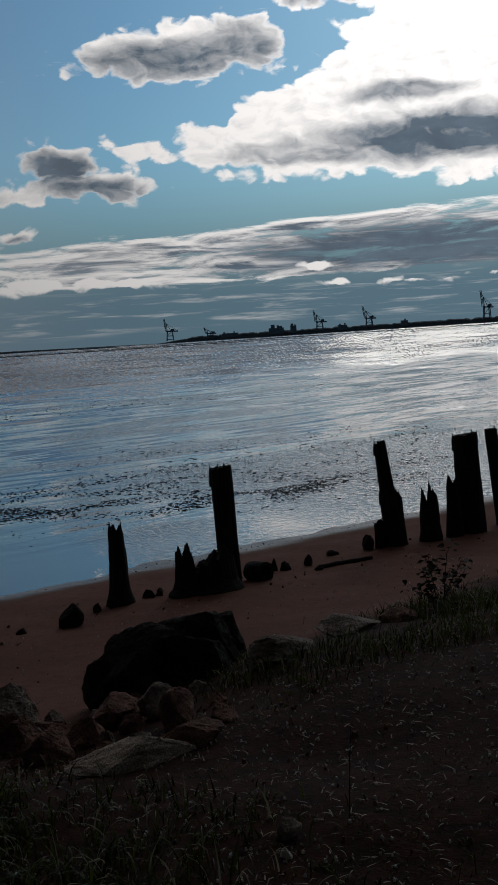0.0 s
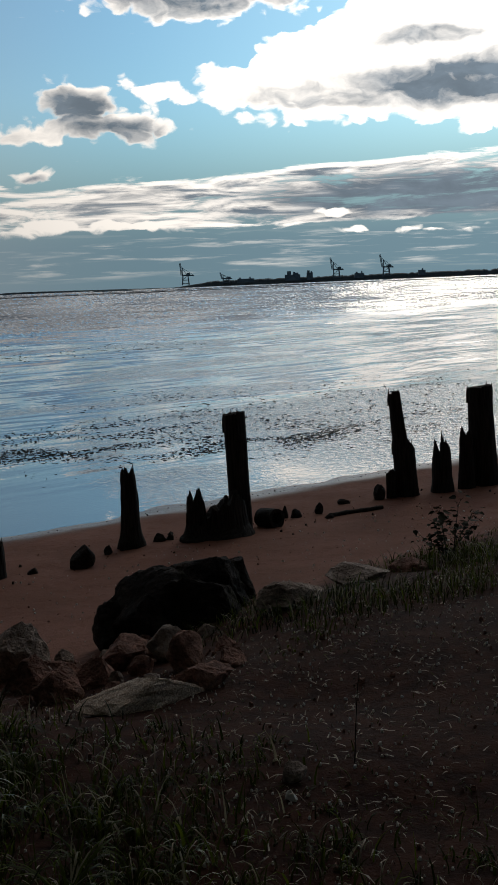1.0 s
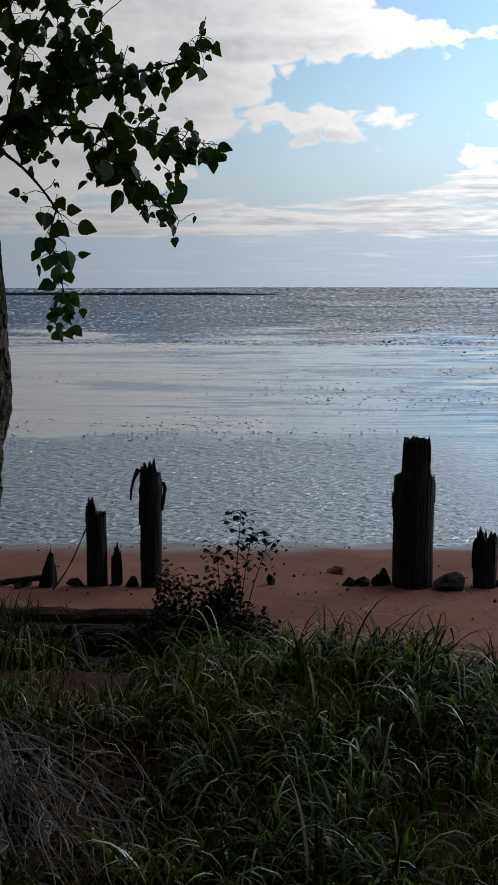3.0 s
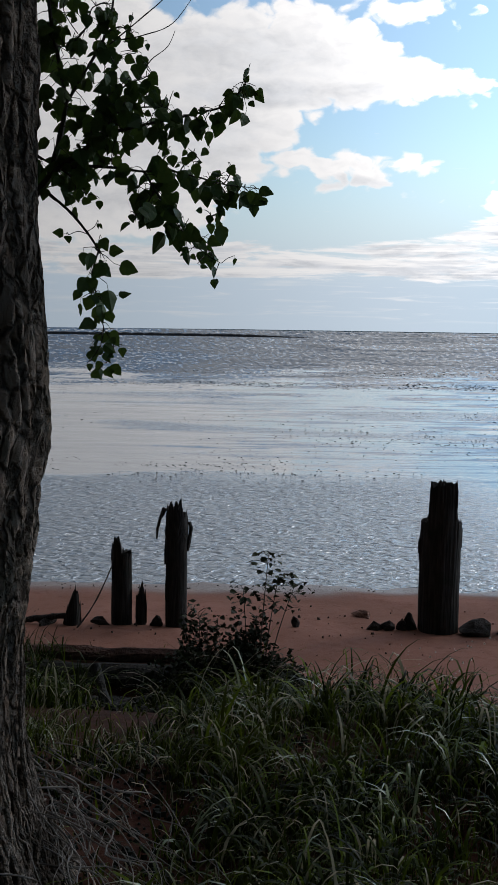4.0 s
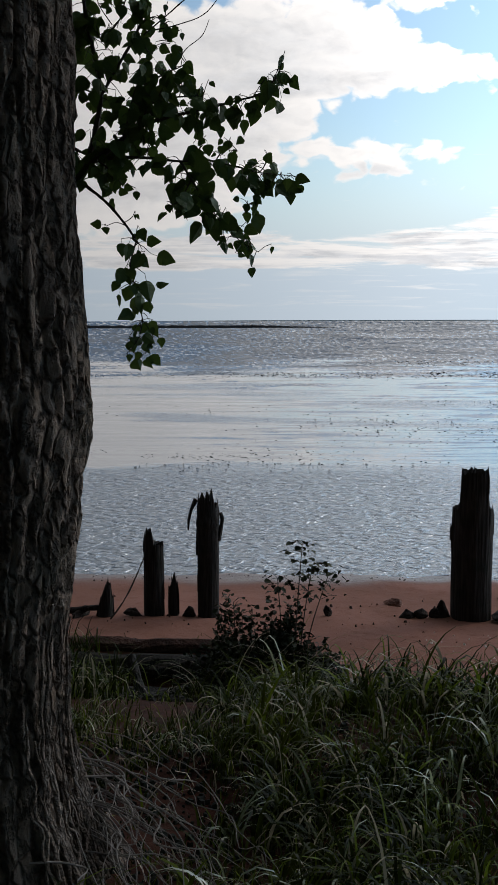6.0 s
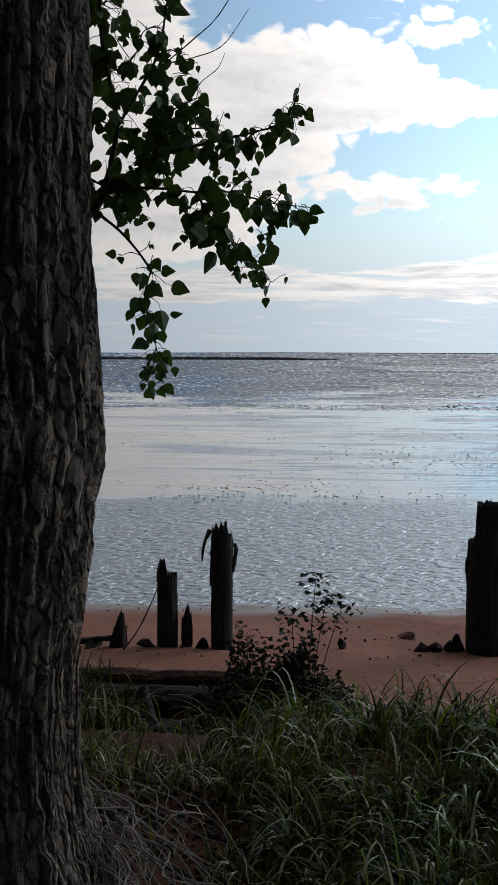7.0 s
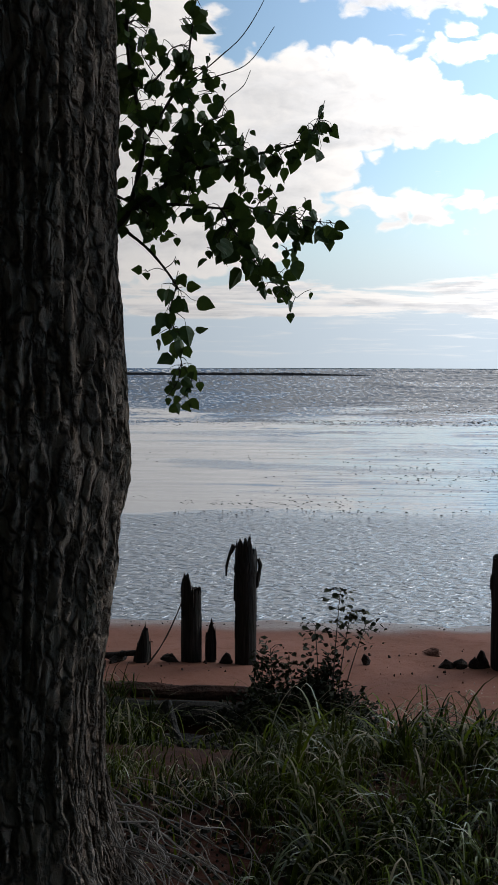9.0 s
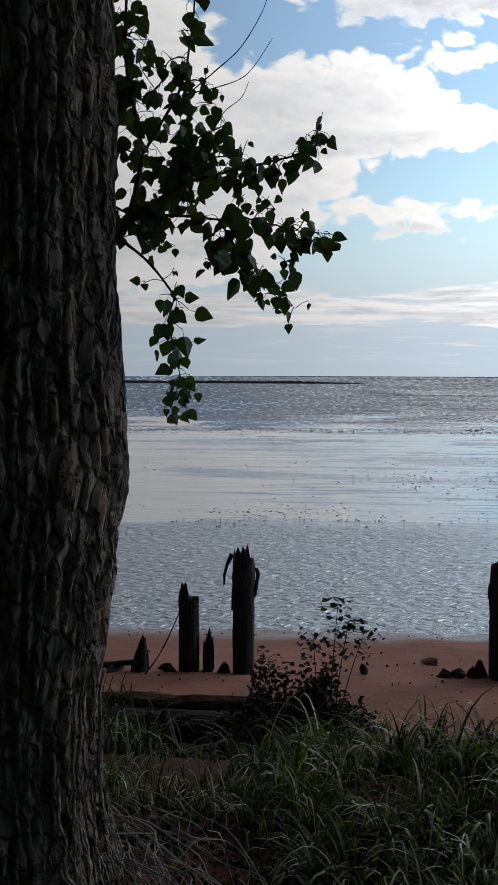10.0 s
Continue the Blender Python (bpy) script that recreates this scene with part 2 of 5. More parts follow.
def principled(net, color, rough, normal=None, **more):
    n = net.node("ShaderNodeBsdfPrincipled", ins={"Base Color": color, "Roughness": rough})
    if normal is not None:
        net.put(n.inputs["Normal"], normal)
    for k, v in more.items():
        net.put(n.inputs[k.replace("_", " ")], v)
    return n.outputs[0]


def bump(net, height, strength, dist):
    return net.node("ShaderNodeBump", ins={"Height": height, "Strength": strength, "Distance": dist}).outputs[0]


# the shore runs straight: u along it, s inland from the water's edge
SHORE = Vector((-5.2, 9.4, 0.0))
ALONG = Vector((0.804, 0.595, 0.0)).normalized()
INLAND = Vector((0.595, -0.804, 0.0)).normalized()


def to_world(u, s, z=0.0):
    p = SHORE + ALONG * u + INLAND * s
    return Vector((p.x, p.y, z))


def to_shore(x, y):
    d = Vector((x, y, 0)) - SHORE
    return d.dot(ALONG), d.dot(INLAND)


def shore_coord(net, pos, axis):
    d = net.node("ShaderNodeVectorMath", op="SUBTRACT", ins={0: pos, 1: SHORE}).outputs[0]
    return net.node("ShaderNodeVectorMath", op="DOT_PRODUCT", ins={0: d, 1: axis}).outputs["Value"]


def ground_look(net):
    pos = net.node("ShaderNodeNewGeometry").outputs["Position"]
    s = shore_coord(net, pos, INLAND)
    big = net.noise(pos, 0.9, 4.0)
    grain = net.noise(pos, 60.0, 3.0, 0.7)
    mid = net.noise(pos, 9.0, 5.0, 0.6)
    sand = net.mix(net.ramp(big, 0.3, 0.7), rgb(0.172, 0.076, 0.051), rgb(0.230, 0.106, 0.076))
    speck = net.noise(pos, 26.0, 4.0, 0.7)
    sand = net.mix(net.ramp(speck, 0.60, 0.70, 0.0, 0.7), sand, rgb(0.10, 0.045, 0.03))
    sand = net.mix(net.ramp(mid, 0.50, 0.70, 0.0, 0.6), sand, rgb(0.15, 0.062, 0.038))
    wet = net.ramp(net.m("ADD", s, net.m("MULTIPLY_ADD", big, 0.7, -0.35)), 0.75, 0.15)
    sand = net.mix(wet, sand, rgb(0.10, 0.05, 0.036))
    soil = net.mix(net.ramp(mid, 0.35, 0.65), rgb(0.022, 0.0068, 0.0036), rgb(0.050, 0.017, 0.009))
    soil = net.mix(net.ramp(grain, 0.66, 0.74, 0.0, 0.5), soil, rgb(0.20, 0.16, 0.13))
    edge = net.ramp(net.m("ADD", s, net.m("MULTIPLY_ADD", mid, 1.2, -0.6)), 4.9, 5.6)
    along = shore_coord(net, pos, ALONG)
    # hollow floor gets the dark soil colour, partly in place of its shade
    shade_pit = net.m("MULTIPLY", net.ramp(s, 3.0, 3.25), net.m("MULTIPLY", net.ramp(along, -3.7, -3.3), net.ramp(along, -1.1, -1.5)))
    edge = net.m("MAXIMUM", edge, shade_pit)
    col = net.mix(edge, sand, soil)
    rough = net.ramp(wet, 0.0, 1.0, 0.92, 0.35)
    h = net.m("ADD", net.m("MULTIPLY", mid, 0.6), net.m("MULTIPLY", grain, 0.25))
    return principled(net, col, rough, bump(net, h, 0.7, 0.03), Specular_IOR_Level=net.m("MULTIPLY_ADD", wet, 0.4, 0.08))


def water_look(net):
    pos = net.node("ShaderNodeNewGeometry").outputs["Position"]
    u = shore_coord(net, pos, ALONG)
    s = shore_coord(net, pos, INLAND)
    wig = net.noise(net.vec(net.m("MULTIPLY", u, 0.25), net.m("MULTIPLY", s, 0.5), 0.0), 1.0, 4.0, 0.6, 0.5)
    edge = net.m("ADD", s, net.m("MULTIPLY_ADD", wig, 5.0, -2.5))
    ruffled = net.m("MULTIPLY", net.ramp(edge, -9.0, -6.5), net.m("ADD", net.ramp(u, 2.8, 0.4), net.ramp(u, 7.0, 11.0, 0.0, 0.45)))
    ruffled = net.m("MAXIMUM", ruffled, net.ramp(net.noise(net.vec(net.m("MULTIPLY", u, 0.10), net.m("MULTIPLY", s, 0.22), 9.0), 1.0, 3.0, 0.5, 0.4), 0.52, 0.64, 0.03, 0.35))
    calm = net.m("MULTIPLY", net.m("MULTIPLY", net.ramp(u, 1.4, 3.2), net.ramp(u, 6.6, 4.8)), net.ramp(edge, -6.0, -3.5))          # the glassy lee by the bank
    ruffled = net.m("MULTIPLY", ruffled, net.m("SUBTRACT", 1.0, calm))
    rip = net.noise(net.vec(net.m("MULTIPLY", net.m("MULTIPLY_ADD", s, 0.7, u), 7.5), net.m("MULTIPLY", net.m("MULTIPLY_ADD", u, -0.30, s), 7.0), 0.0), 1.0, 3.0, 0.5, 0.8)
    lines = net.noise(net.vec(net.m("MULTIPLY", u, 0.16), net.m("MULTIPLY", net.m("MULTIPLY_ADD", wig, 0.6, s), 1.5), 7.0), 1.0, 2.0, 0.5, 0.3)
    lined = net.ramp(net.noise(net.vec(net.m("MULTIPLY", u, 0.06), net.m("MULTIPLY", s, 0.14), 5.0), 1.0, 3.0, 0.5, 0.3), 0.44, 0.60)
    # wave size by distance fits the camera's view; near faces tilt towards the bank
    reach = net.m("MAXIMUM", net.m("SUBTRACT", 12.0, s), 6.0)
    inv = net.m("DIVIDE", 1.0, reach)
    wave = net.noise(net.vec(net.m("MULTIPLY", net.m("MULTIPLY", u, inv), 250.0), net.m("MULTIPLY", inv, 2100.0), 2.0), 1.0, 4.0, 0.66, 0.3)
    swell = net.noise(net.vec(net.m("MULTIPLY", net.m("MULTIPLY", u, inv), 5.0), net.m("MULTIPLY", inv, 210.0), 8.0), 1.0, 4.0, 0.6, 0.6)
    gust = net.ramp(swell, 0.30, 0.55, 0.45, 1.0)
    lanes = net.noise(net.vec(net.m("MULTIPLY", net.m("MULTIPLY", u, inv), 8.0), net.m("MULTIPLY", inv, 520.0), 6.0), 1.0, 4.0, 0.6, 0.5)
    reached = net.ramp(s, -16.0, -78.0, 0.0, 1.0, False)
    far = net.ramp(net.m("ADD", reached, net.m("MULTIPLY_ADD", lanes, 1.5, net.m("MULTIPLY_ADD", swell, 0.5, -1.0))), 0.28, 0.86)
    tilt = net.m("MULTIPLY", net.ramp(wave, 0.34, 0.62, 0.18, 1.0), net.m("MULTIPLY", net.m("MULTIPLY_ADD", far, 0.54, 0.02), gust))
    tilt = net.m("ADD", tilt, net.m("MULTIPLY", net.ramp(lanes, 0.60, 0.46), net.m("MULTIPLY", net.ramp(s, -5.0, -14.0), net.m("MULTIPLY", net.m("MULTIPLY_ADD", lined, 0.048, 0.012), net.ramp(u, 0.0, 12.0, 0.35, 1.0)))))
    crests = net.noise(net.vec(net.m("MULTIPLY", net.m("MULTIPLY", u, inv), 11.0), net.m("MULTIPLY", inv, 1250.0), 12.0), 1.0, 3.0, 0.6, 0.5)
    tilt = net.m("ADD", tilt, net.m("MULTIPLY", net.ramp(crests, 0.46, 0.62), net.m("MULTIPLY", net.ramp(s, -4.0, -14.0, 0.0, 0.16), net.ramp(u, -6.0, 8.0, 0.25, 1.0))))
    tilt = net.m("MULTIPLY_ADD", ruffled, 0.085, tilt)
    sway = net.m("MULTIPLY", net.m("MULTIPLY_ADD", swell, 2.0, -1.0), net.m("MULTIPLY", tilt, 0.8))
    across = net.node("ShaderNodeVectorMath", op="SCALE", ins={0: ALONG, 3: sway}).outputs[0]
    lean = net.node("ShaderNodeVectorMath", op="SCALE", ins={0: INLAND, 3: tilt}).outputs[0]
    up = net.node("ShaderNodeVectorMath", op="ADD", ins={0: net.node("ShaderNodeVectorMath", op="ADD", ins={0: across, 1: lean}).outputs[0], 1: (0.0, 0.0, 1.0)}).outputs[0]
    face = net.node("ShaderNodeVectorMath", op="NORMALIZE", ins={0: up}).outputs[0]
    h = net.m("ADD", net.m("MULTIPLY", net.m("MULTIPLY", rip, ruffled), 0.10), net.m("MULTIPLY", lines, net.m("MULTIPLY", lined, 0.022)))
    breeze = net.m("MULTIPLY", net.ramp(s, -5.0, -13.0), net.ramp(lanes, 0.58, 0.44, 0.25, 1.0))
    rough = net.m("MULTIPLY_ADD", net.m("MAXIMUM", net.m("MULTIPLY", breeze, 0.6), net.m("MULTIPLY", ruffled, 0.7)), 0.15, 0.025)
    relief = net.node("ShaderNodeBump", ins={"Height": h, "Strength": 1.0, "Distance": 1.0, "Normal": face}).outputs[0]
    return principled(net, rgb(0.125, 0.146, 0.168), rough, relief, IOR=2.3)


def wood_look(net):
    pos = net.node("ShaderNodeTexCoord").outputs["Object"]
    grain = net.noise(net.scaled(pos, 60.0, 60.0, 4.0), 1.0, 5.0, 0.65)
    stain = net.noise(pos, 6.0, 4.0)
    col = net.mix(net.ramp(grain, 0.3, 0.7), rgb(0.012, 0.010, 0.009), rgb(0.042, 0.036, 0.031))
    col = net.mix(net.ramp(stain, 0.5, 0.75, 0.0, 0.7), col, rgb(0.012, 0.015, 0.010))
    return principled(net, col, 0.85, bump(net, grain, 0.8, 0.015), Specular_IOR_Level=0.12)


def bark_look(net):
    pos = net.node("ShaderNodeTexCoord").outputs["Object"]
    bent = net.node("ShaderNodeVectorMath", op="ADD", ins={0: net.scaled(pos, 24.0, 24.0, 10.5), 1: net.scaled(net.node("ShaderNodeTexNoise", ins={"Vector": pos, "Scale": 9.0, "Detail": 5.0}).outputs[1], 2.2, 2.2, 2.2)}).outputs[0]
    cell = net.node("ShaderNodeTexVoronoi", ins={"Vector": bent, "Scale": 1.0})
    cell.feature = "DISTANCE_TO_EDGE"
    crack = net.ramp(cell.outputs["Distance"], 0.02, 0.22)
    fine = net.noise(net.scaled(pos, 75.0, 75.0, 40.0), 1.0, 6.0, 0.72)
    # cracks take dark fissure colour, deepened in place of crevice shade
    col = net.mix(crack, rgb(0.048, 0.034, 0.026), rgb(0.215, 0.158, 0.122))
    col = net.mix(net.ramp(fine, 0.40, 0.75, 0.0, 0.45), col, rgb(0.27, 0.215, 0.175))
    col = net.mix(net.ramp(net.noise(pos, 3.0, 4.0), 0.5, 0.7, 0.0, 0.5), col, rgb(0.085, 0.075, 0.055))
    return principled(net, col, 0.88, bump(net, net.m("ADD", crack, net.m("MULTIPLY", fine, 0.7)), 1.0, 0.035), Specular_IOR_Level=0.15)


def plain_look(color, rough=0.9):
    def build(net):
        pos = net.node("ShaderNodeTexCoord").outputs["Object"]
        v = net.noise(pos, 0.15, 4.0)
        c = net.mix(net.ramp(v, 0.3, 0.7), rgb(*[k * 0.75 for k in color]), rgb(*[k * 1.2 for k in color]))
        return principled(net, c, rough, Specular_IOR_Level=0.15)
    return build


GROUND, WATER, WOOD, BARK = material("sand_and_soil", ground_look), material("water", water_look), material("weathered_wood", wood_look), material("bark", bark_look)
# bluish distance haze is mixed into the far land and steel colours
FAR_LAND = material("far_land", plain_look((0.075, 0.105, 0.12)))
MUD = material("dark_wet_mud", plain_look((0.022, 0.022, 0.024), 0.8))
STEEL = material("hazed_steel", plain_look((0.16, 0.235, 0.29), 0.7))

# ---- helpers for building ----


def mesh_of(name, verts, faces, mat, smooth=True):
    me = bpy.data.meshes.new(name)
    me.from_pydata(verts, [], faces)
    me.materials.append(mat)
    if smooth:
        me.polygons.foreach_set("use_smooth", [True] * len(me.polygons))
    me.update()
    return me


def part(name, bm, mat, parent=None, label="", smooth=False):
    me = bpy.data.meshes.new(name)
    bm.to_mesh(me)
    bm.free()
    me.materials.append(mat)
    if smooth:
        me.polygons.foreach_set("use_smooth", [True] * len(me.polygons))
    ob = new(name, me)
    ob.parent = parent
    return tagged(ob, label)


def steps(lo, hi, fine, reach, grow=1.35):
    """Even steps from lo to hi, then growing ones out to reach on both sides."""
    mid = list(np.arange(lo, hi + fine / 2, fine))
    a, b, d = [], [], fine
    while mid[-1] + sum(b) < reach[1]:
        d *= grow
        b.append(d)
    out_hi = list(mid[-1] + np.cumsum(b))
    d = fine
    while mid[0] - sum(a) > reach[0]:
        d *= grow
        a.append(d)
    out_lo = list(mid[0] - np.cumsum(a))[::-1]
    return out_lo + mid + out_hi


S_KEYS = [-4000, -60, -8, 0, 2.07, 4.0, 4.8, 5.6, 6.5, 8.0, 10.65, 20, 4000]
Z_KEYS = [-6, -2.5, -0.6, 0, 0.15, 0.28, 0.36, 0.58, 0.76, 0.86, 0.90, 1.1, 12.0]


def ground_z(u, s):
    shift = float(np.interp(u, [-6, -3, -1, 0.8, 2.5, 6], [0.5, 0.3, 0.1, -0.35, 0.2, 0.6])) * float(np.interp(s, [2.5, 4.5, 9, 14], [0, 1, 1, 0]))
    z = float(np.interp(s + shift, S_KEYS, Z_KEYS))
    if -3 < s < 16 and abs(u) < 14:
        z += 0.018 * noise.noise((u * 1.9, s * 1.9, 0.3)) + 0.006 * noise.noise((u * 4.5, s * 4.5, 1.3))
        if s > 4.8:
            z += 0.05 * noise.noise((u * 1.1, s * 1.1, 5.0)) * min(1, (s - 4.8))
        z += 0.16 * math.exp(-((u + 0.75) / 1.0) ** 2 - ((s - 5.9) / 0.75) ** 2)          # tussock mound
        z -= 0.46 * math.exp(-((u + 2.35) / 0.75) ** 4 - ((s - 3.85) / 0.62) ** 4)         # washed-out hollow behind the logs
    return z


def ground_at(x, y):
    return ground_z(*to_shore(x, y))


# ---- ground and water ----
us, ss = steps(-7.5, 8.0, 0.06, (-4200, 4200)), steps(-0.6, 10.0, 0.06, (-4200, 4200))
verts = [to_world(u, s, ground_z(u, s)) for s in ss for u in us]
nu = len(us)
faces = [(j * nu + i + 1, j * nu + i, (j + 1) * nu + i, (j + 1) * nu + i + 1) for j in range(len(ss) - 1) for i in range(nu - 1)]
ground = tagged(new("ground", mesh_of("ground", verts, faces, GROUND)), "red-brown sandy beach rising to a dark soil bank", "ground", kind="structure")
wv = [to_world(-4500, 0.6), to_world(4500, 0.6), to_world(4500, -4600), to_world(-4500, -4600)]
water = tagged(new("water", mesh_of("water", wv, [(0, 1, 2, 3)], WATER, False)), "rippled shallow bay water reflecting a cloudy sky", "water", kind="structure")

# ---- pilings ----


def piling(name, x, y, width, height, top, waist=((0, 1), (1, 1)), lean=(0.0, 0.0), jag=0.04, seed=0, label="", depth=1.0, sides=40, levels=18, group="row of old pilings", bury=0.12):
    """A rotten post. top: pairs of place across (-1 to 1, shaped to fit the camera's view) and share of the height;
    waist: pairs of share of the height and share of the width.
    """
    rnd = random.Random(seed)
    z0 = ground_at(x, y)
    across = Vector((y, -x, 0)).normalized()
    away = Vector((x, y, 0)).normalized()
    verts, faces = [], []
    tx, tz = [p[0] for p in top], [p[1] for p in top]
    wx, wz = [p[0] for p in waist], [p[1] for p in waist]
    for k in range(levels + 1):
        f = k / levels
        for i in range(sides):
            a = 2 * math.pi * i / sides
            rough = 1 + 0.07 * noise.noise((math.cos(a) * 2.3 + seed, math.sin(a) * 2.3, f * 1.5)) + 0.03 * noise.noise((math.cos(a) * 9, math.sin(a) * 9 + seed, f * 3))
            ca, sa = math.cos(a), math.sin(a)
            h_top = height * float(np.interp(ca, tx, tz)) + height * jag * noise.noise((ca * 6 + seed * 3, sa * 6, 2.2)) * 1.6
            z = f * h_top
            w = width / 2 * float(np.interp(z / height, wx, wz)) * rough
            p = Vector((x, y, z0 - bury)) + across * (ca * w) + away * (sa * w * depth)
            p.z = z0 + z if k else z0 - bury
            p += across * lean[0] * (z / height) + away * lean[1] * (z / height)
            verts.append(p)
    n = len(verts)
    for k in range(levels):
        for i in range(sides):
            j = (i + 1) % sides
            faces.append((k * sides + i, k * sides + j, (k + 1) * sides + j, (k + 1) * sides + i))
    rim = [levels * sides + i for i in range(sides)]
    low = Vector((0, 0, 0))
    for i in rim:
        low += verts[i] / sides
    low.z = min(verts[i].z for i in rim) * 0.5 + low.z * 0.5 - 0.01
    inner = []
    for i in rim:
        q = low.lerp(verts[i], 0.55)
        q.z = verts[i].z * 0.6 + low.z * 0.4 - 0.01 * rnd.random()
        inner.append(len(verts))
        verts.append(q)
    verts.append(low)
    for i in range(sides):
        j = (i + 1) % sides
        faces.append((rim[i], rim[j], inner[j], inner[i]))
        faces.append((inner[i], inner[j], n + sides))
    ob = tagged(new(name, mesh_of(name, verts, faces, WOOD, False)), label, "piling", group)
    # shards still standing round the broken rim, and slivers split from the sides
    for k in range(6 if jag > 0.012 else 3):
        i = rnd.randrange(sides)
        side_sliver = k >= 3
        top_p = verts[levels * sides + i]
        a = verts[rnd.randrange(levels // 3, levels - 2) * sides + i] if side_sliver else top_p - Vector((0, 0, 0.05))
        mid = Vector((x, y, 0)) + (across * lean[0] + away * lean[1]) * 0.5
        out = Vector((a.x - mid.x, a.y - mid.y, 0)).normalized()
        tip = a + Vector((0, 0, rnd.uniform(0.05, 0.12) if side_sliver else rnd.uniform(0.03, 0.05) + 0.05 + jag * height * rnd.random())) + out * (0.006 if side_sliver else -0.004)
        w = width * rnd.uniform(0.05, 0.10)
        tang = out.cross(Vector((0, 0, 1))) * w
        foot = a - Vector((0, 0, rnd.uniform(0.06, 0.15)))
        sv = [foot - tang - out * 0.012, foot + tang - out * 0.012, foot + out * 0.012, a - tang - out * 0.010, a + tang - out * 0.010, a + out * 0.012, tip]
        sf = [(0, 1, 4, 3), (1, 2, 5, 4), (2, 0, 3, 5), (3, 4, 6), (4, 5, 6), (5, 3, 6), (0, 2, 1)]
        sh = new("splinter", mesh_of("splinter", sv, sf, WOOD, False))
        sh.parent = ob
    return ob


FLAT = ((-1, 1), (1, 1))
piling("piling", -3.972, 7.735, 0.305, 1.16, ((-1, 0.74), (-0.63, 0.76), (-0.57, 0.99), (0.74, 1.0), (0.80, 0.77), (1, 0.73)), waist=((0, 0.98), (0.6, 1.02), (1, 1)), jag=0.015, seed=1, sides=150, levels=24, label="thick dark square-topped timber piling with a stepped shoulder")
piling("piling", -3.48, 7.99, 0.185, 0.45, ((-1, 0.72), (-0.5, 1.0), (0.1, 0.82), (0.6, 0.95), (1, 0.85)), jag=0.08, seed=2, label="short broken dark wooden piling stump")
piling("piling", -2.29, 8.96, 0.25, 0.78, ((-1, 0.98), (-0.75, 1.0), (-0.45, 0.84), (-0.1, 0.8), (0.3, 0.55), (0.7, 0.4), (1, 0.36)), waist=((0, 1.1), (0.3, 1.0), (1, 0.92)), jag=0.05, seed=3, label="wedge-shaped rotten dark piling, jagged on one side")
piling("piling_stump", -2.51, 8.72, 0.25, 0.37, ((-1, 0.50), (-0.75, 0.55), (-0.5, 0.92), (-0.1, 0.86), (0.2, 1.0), (0.45, 0.62), (0.8, 0.66), (1, 0.5)), waist=((0, 1.15), (0.3, 1.0), (1, 0.9)), jag=0.10, seed=4, label="low splintered dark piling stump in sand")
piling("piling", -1.23, 9.93, 0.24, 0.72, ((-1, 0.93), (-0.3, 1.0), (0.2, 0.92), (0.7, 0.98), (1, 0.9)), waist=((0, 1.3), (0.06, 1.0), (0.18, 0.8), (0.5, 0.66), (1, 0.5)), jag=0.06, seed=5, label="tapering dark weathered piling with a ragged top")
piling("piling", -0.245, 10.59, 0.215, 1.115, ((-1, 0.98), (1, 1.0)), waist=((0, 1.0), (1, 0.95)), lean=(-0.03, 0.0), jag=0.01, seed=6, label="tall straight dark piling with a flat top")
piling("piling_stump", -0.64, 10.08, 0.19, 0.47, ((-1, 0.75), (-0.6, 0.98), (-0.3, 0.72), (0.1, 0.95), (0.4, 1.0), (0.8, 0.7), (1, 0.5)), waist=((0, 2.0), (0.12, 1.35), (0.35, 1.0), (1, 0.9)), jag=0.12, seed=7, sides=64, label="ragged rotten piling stump spread at the base")
piling("piling_stump", -0.40, 10.20, 0.40, 0.42, ((-1, 0.34), (-0.6, 0.55), (-0.2, 0.66), (0.1, 0.80), (0.35, 0.74), (0.55, 1.0), (0.8, 0.95), (1, 0.7)), waist=((0, 1.45), (0.25, 1.1), (1, 0.9)), jag=0.07, seed=27, sides=64, label="rotten dark hump of piling wood beside a tall piling")
piling("piling", 1.51, 11.81, 0.235, 1.12, ((-1, 0.97), (0.0, 1.0), (0.25, 0.95), (0.35, 0.55), (0.8, 0.5), (1, 0.46)), waist=((0, 1.0), (0.45, 1.0), (0.5, 0.9), (1, 0.92)), lean=(-0.08, 0.0), jag=0.02, seed=8, label="leaning dark piling, narrow above and split below")
piling("piling_stump", 1.33, 11.75, 0.11, 0.30, ((-1, 0.8), (0, 1.0), (1, 0.9)), jag=0.06, seed=9, label="small dark broken stump beside a piling")
piling("piling_stump", 1.90, 11.94, 0.21, 0.60, ((-1, 0.5), (-0.8, 1.0), (-0.65, 0.55), (-0.3, 0.6), (-0.1, 0.95), (0.5, 0.9), (0.9, 0.72), (1, 0.5)), waist=((0, 1.25), (0.3, 1.0), (1, 0.9)), jag=0.08, seed=10, label="rotten piling stump ending in two splinters")
piling("piling", 2.42, 12.25, 0.30, 1.10, ((-1, 0.97), (1, 1.0)), waist=((0, 1.0), (1, 0.88)), lean=(-0.05, 0.0), jag=0.01, seed=11, label="broad dark flat-topped timber piling")
piling("piling_stump", 2.19, 12.10, 0.16, 0.66, ((-1, 0.85), (-0.6, 1.0), (0.0, 0.88), (0.5, 0.94), (1, 0.8)), waist=((0, 1.2), (0.4, 1.0), (1, 0.9)), jag=0.06, seed=12, label="thin splintered stump against a broad piling")
piling("piling", 2.81, 12.53, 0.14, 1.09, FLAT, lean=(-0.09, 0.0), jag=0.01, seed=13, label="slim dark flat-topped piling")
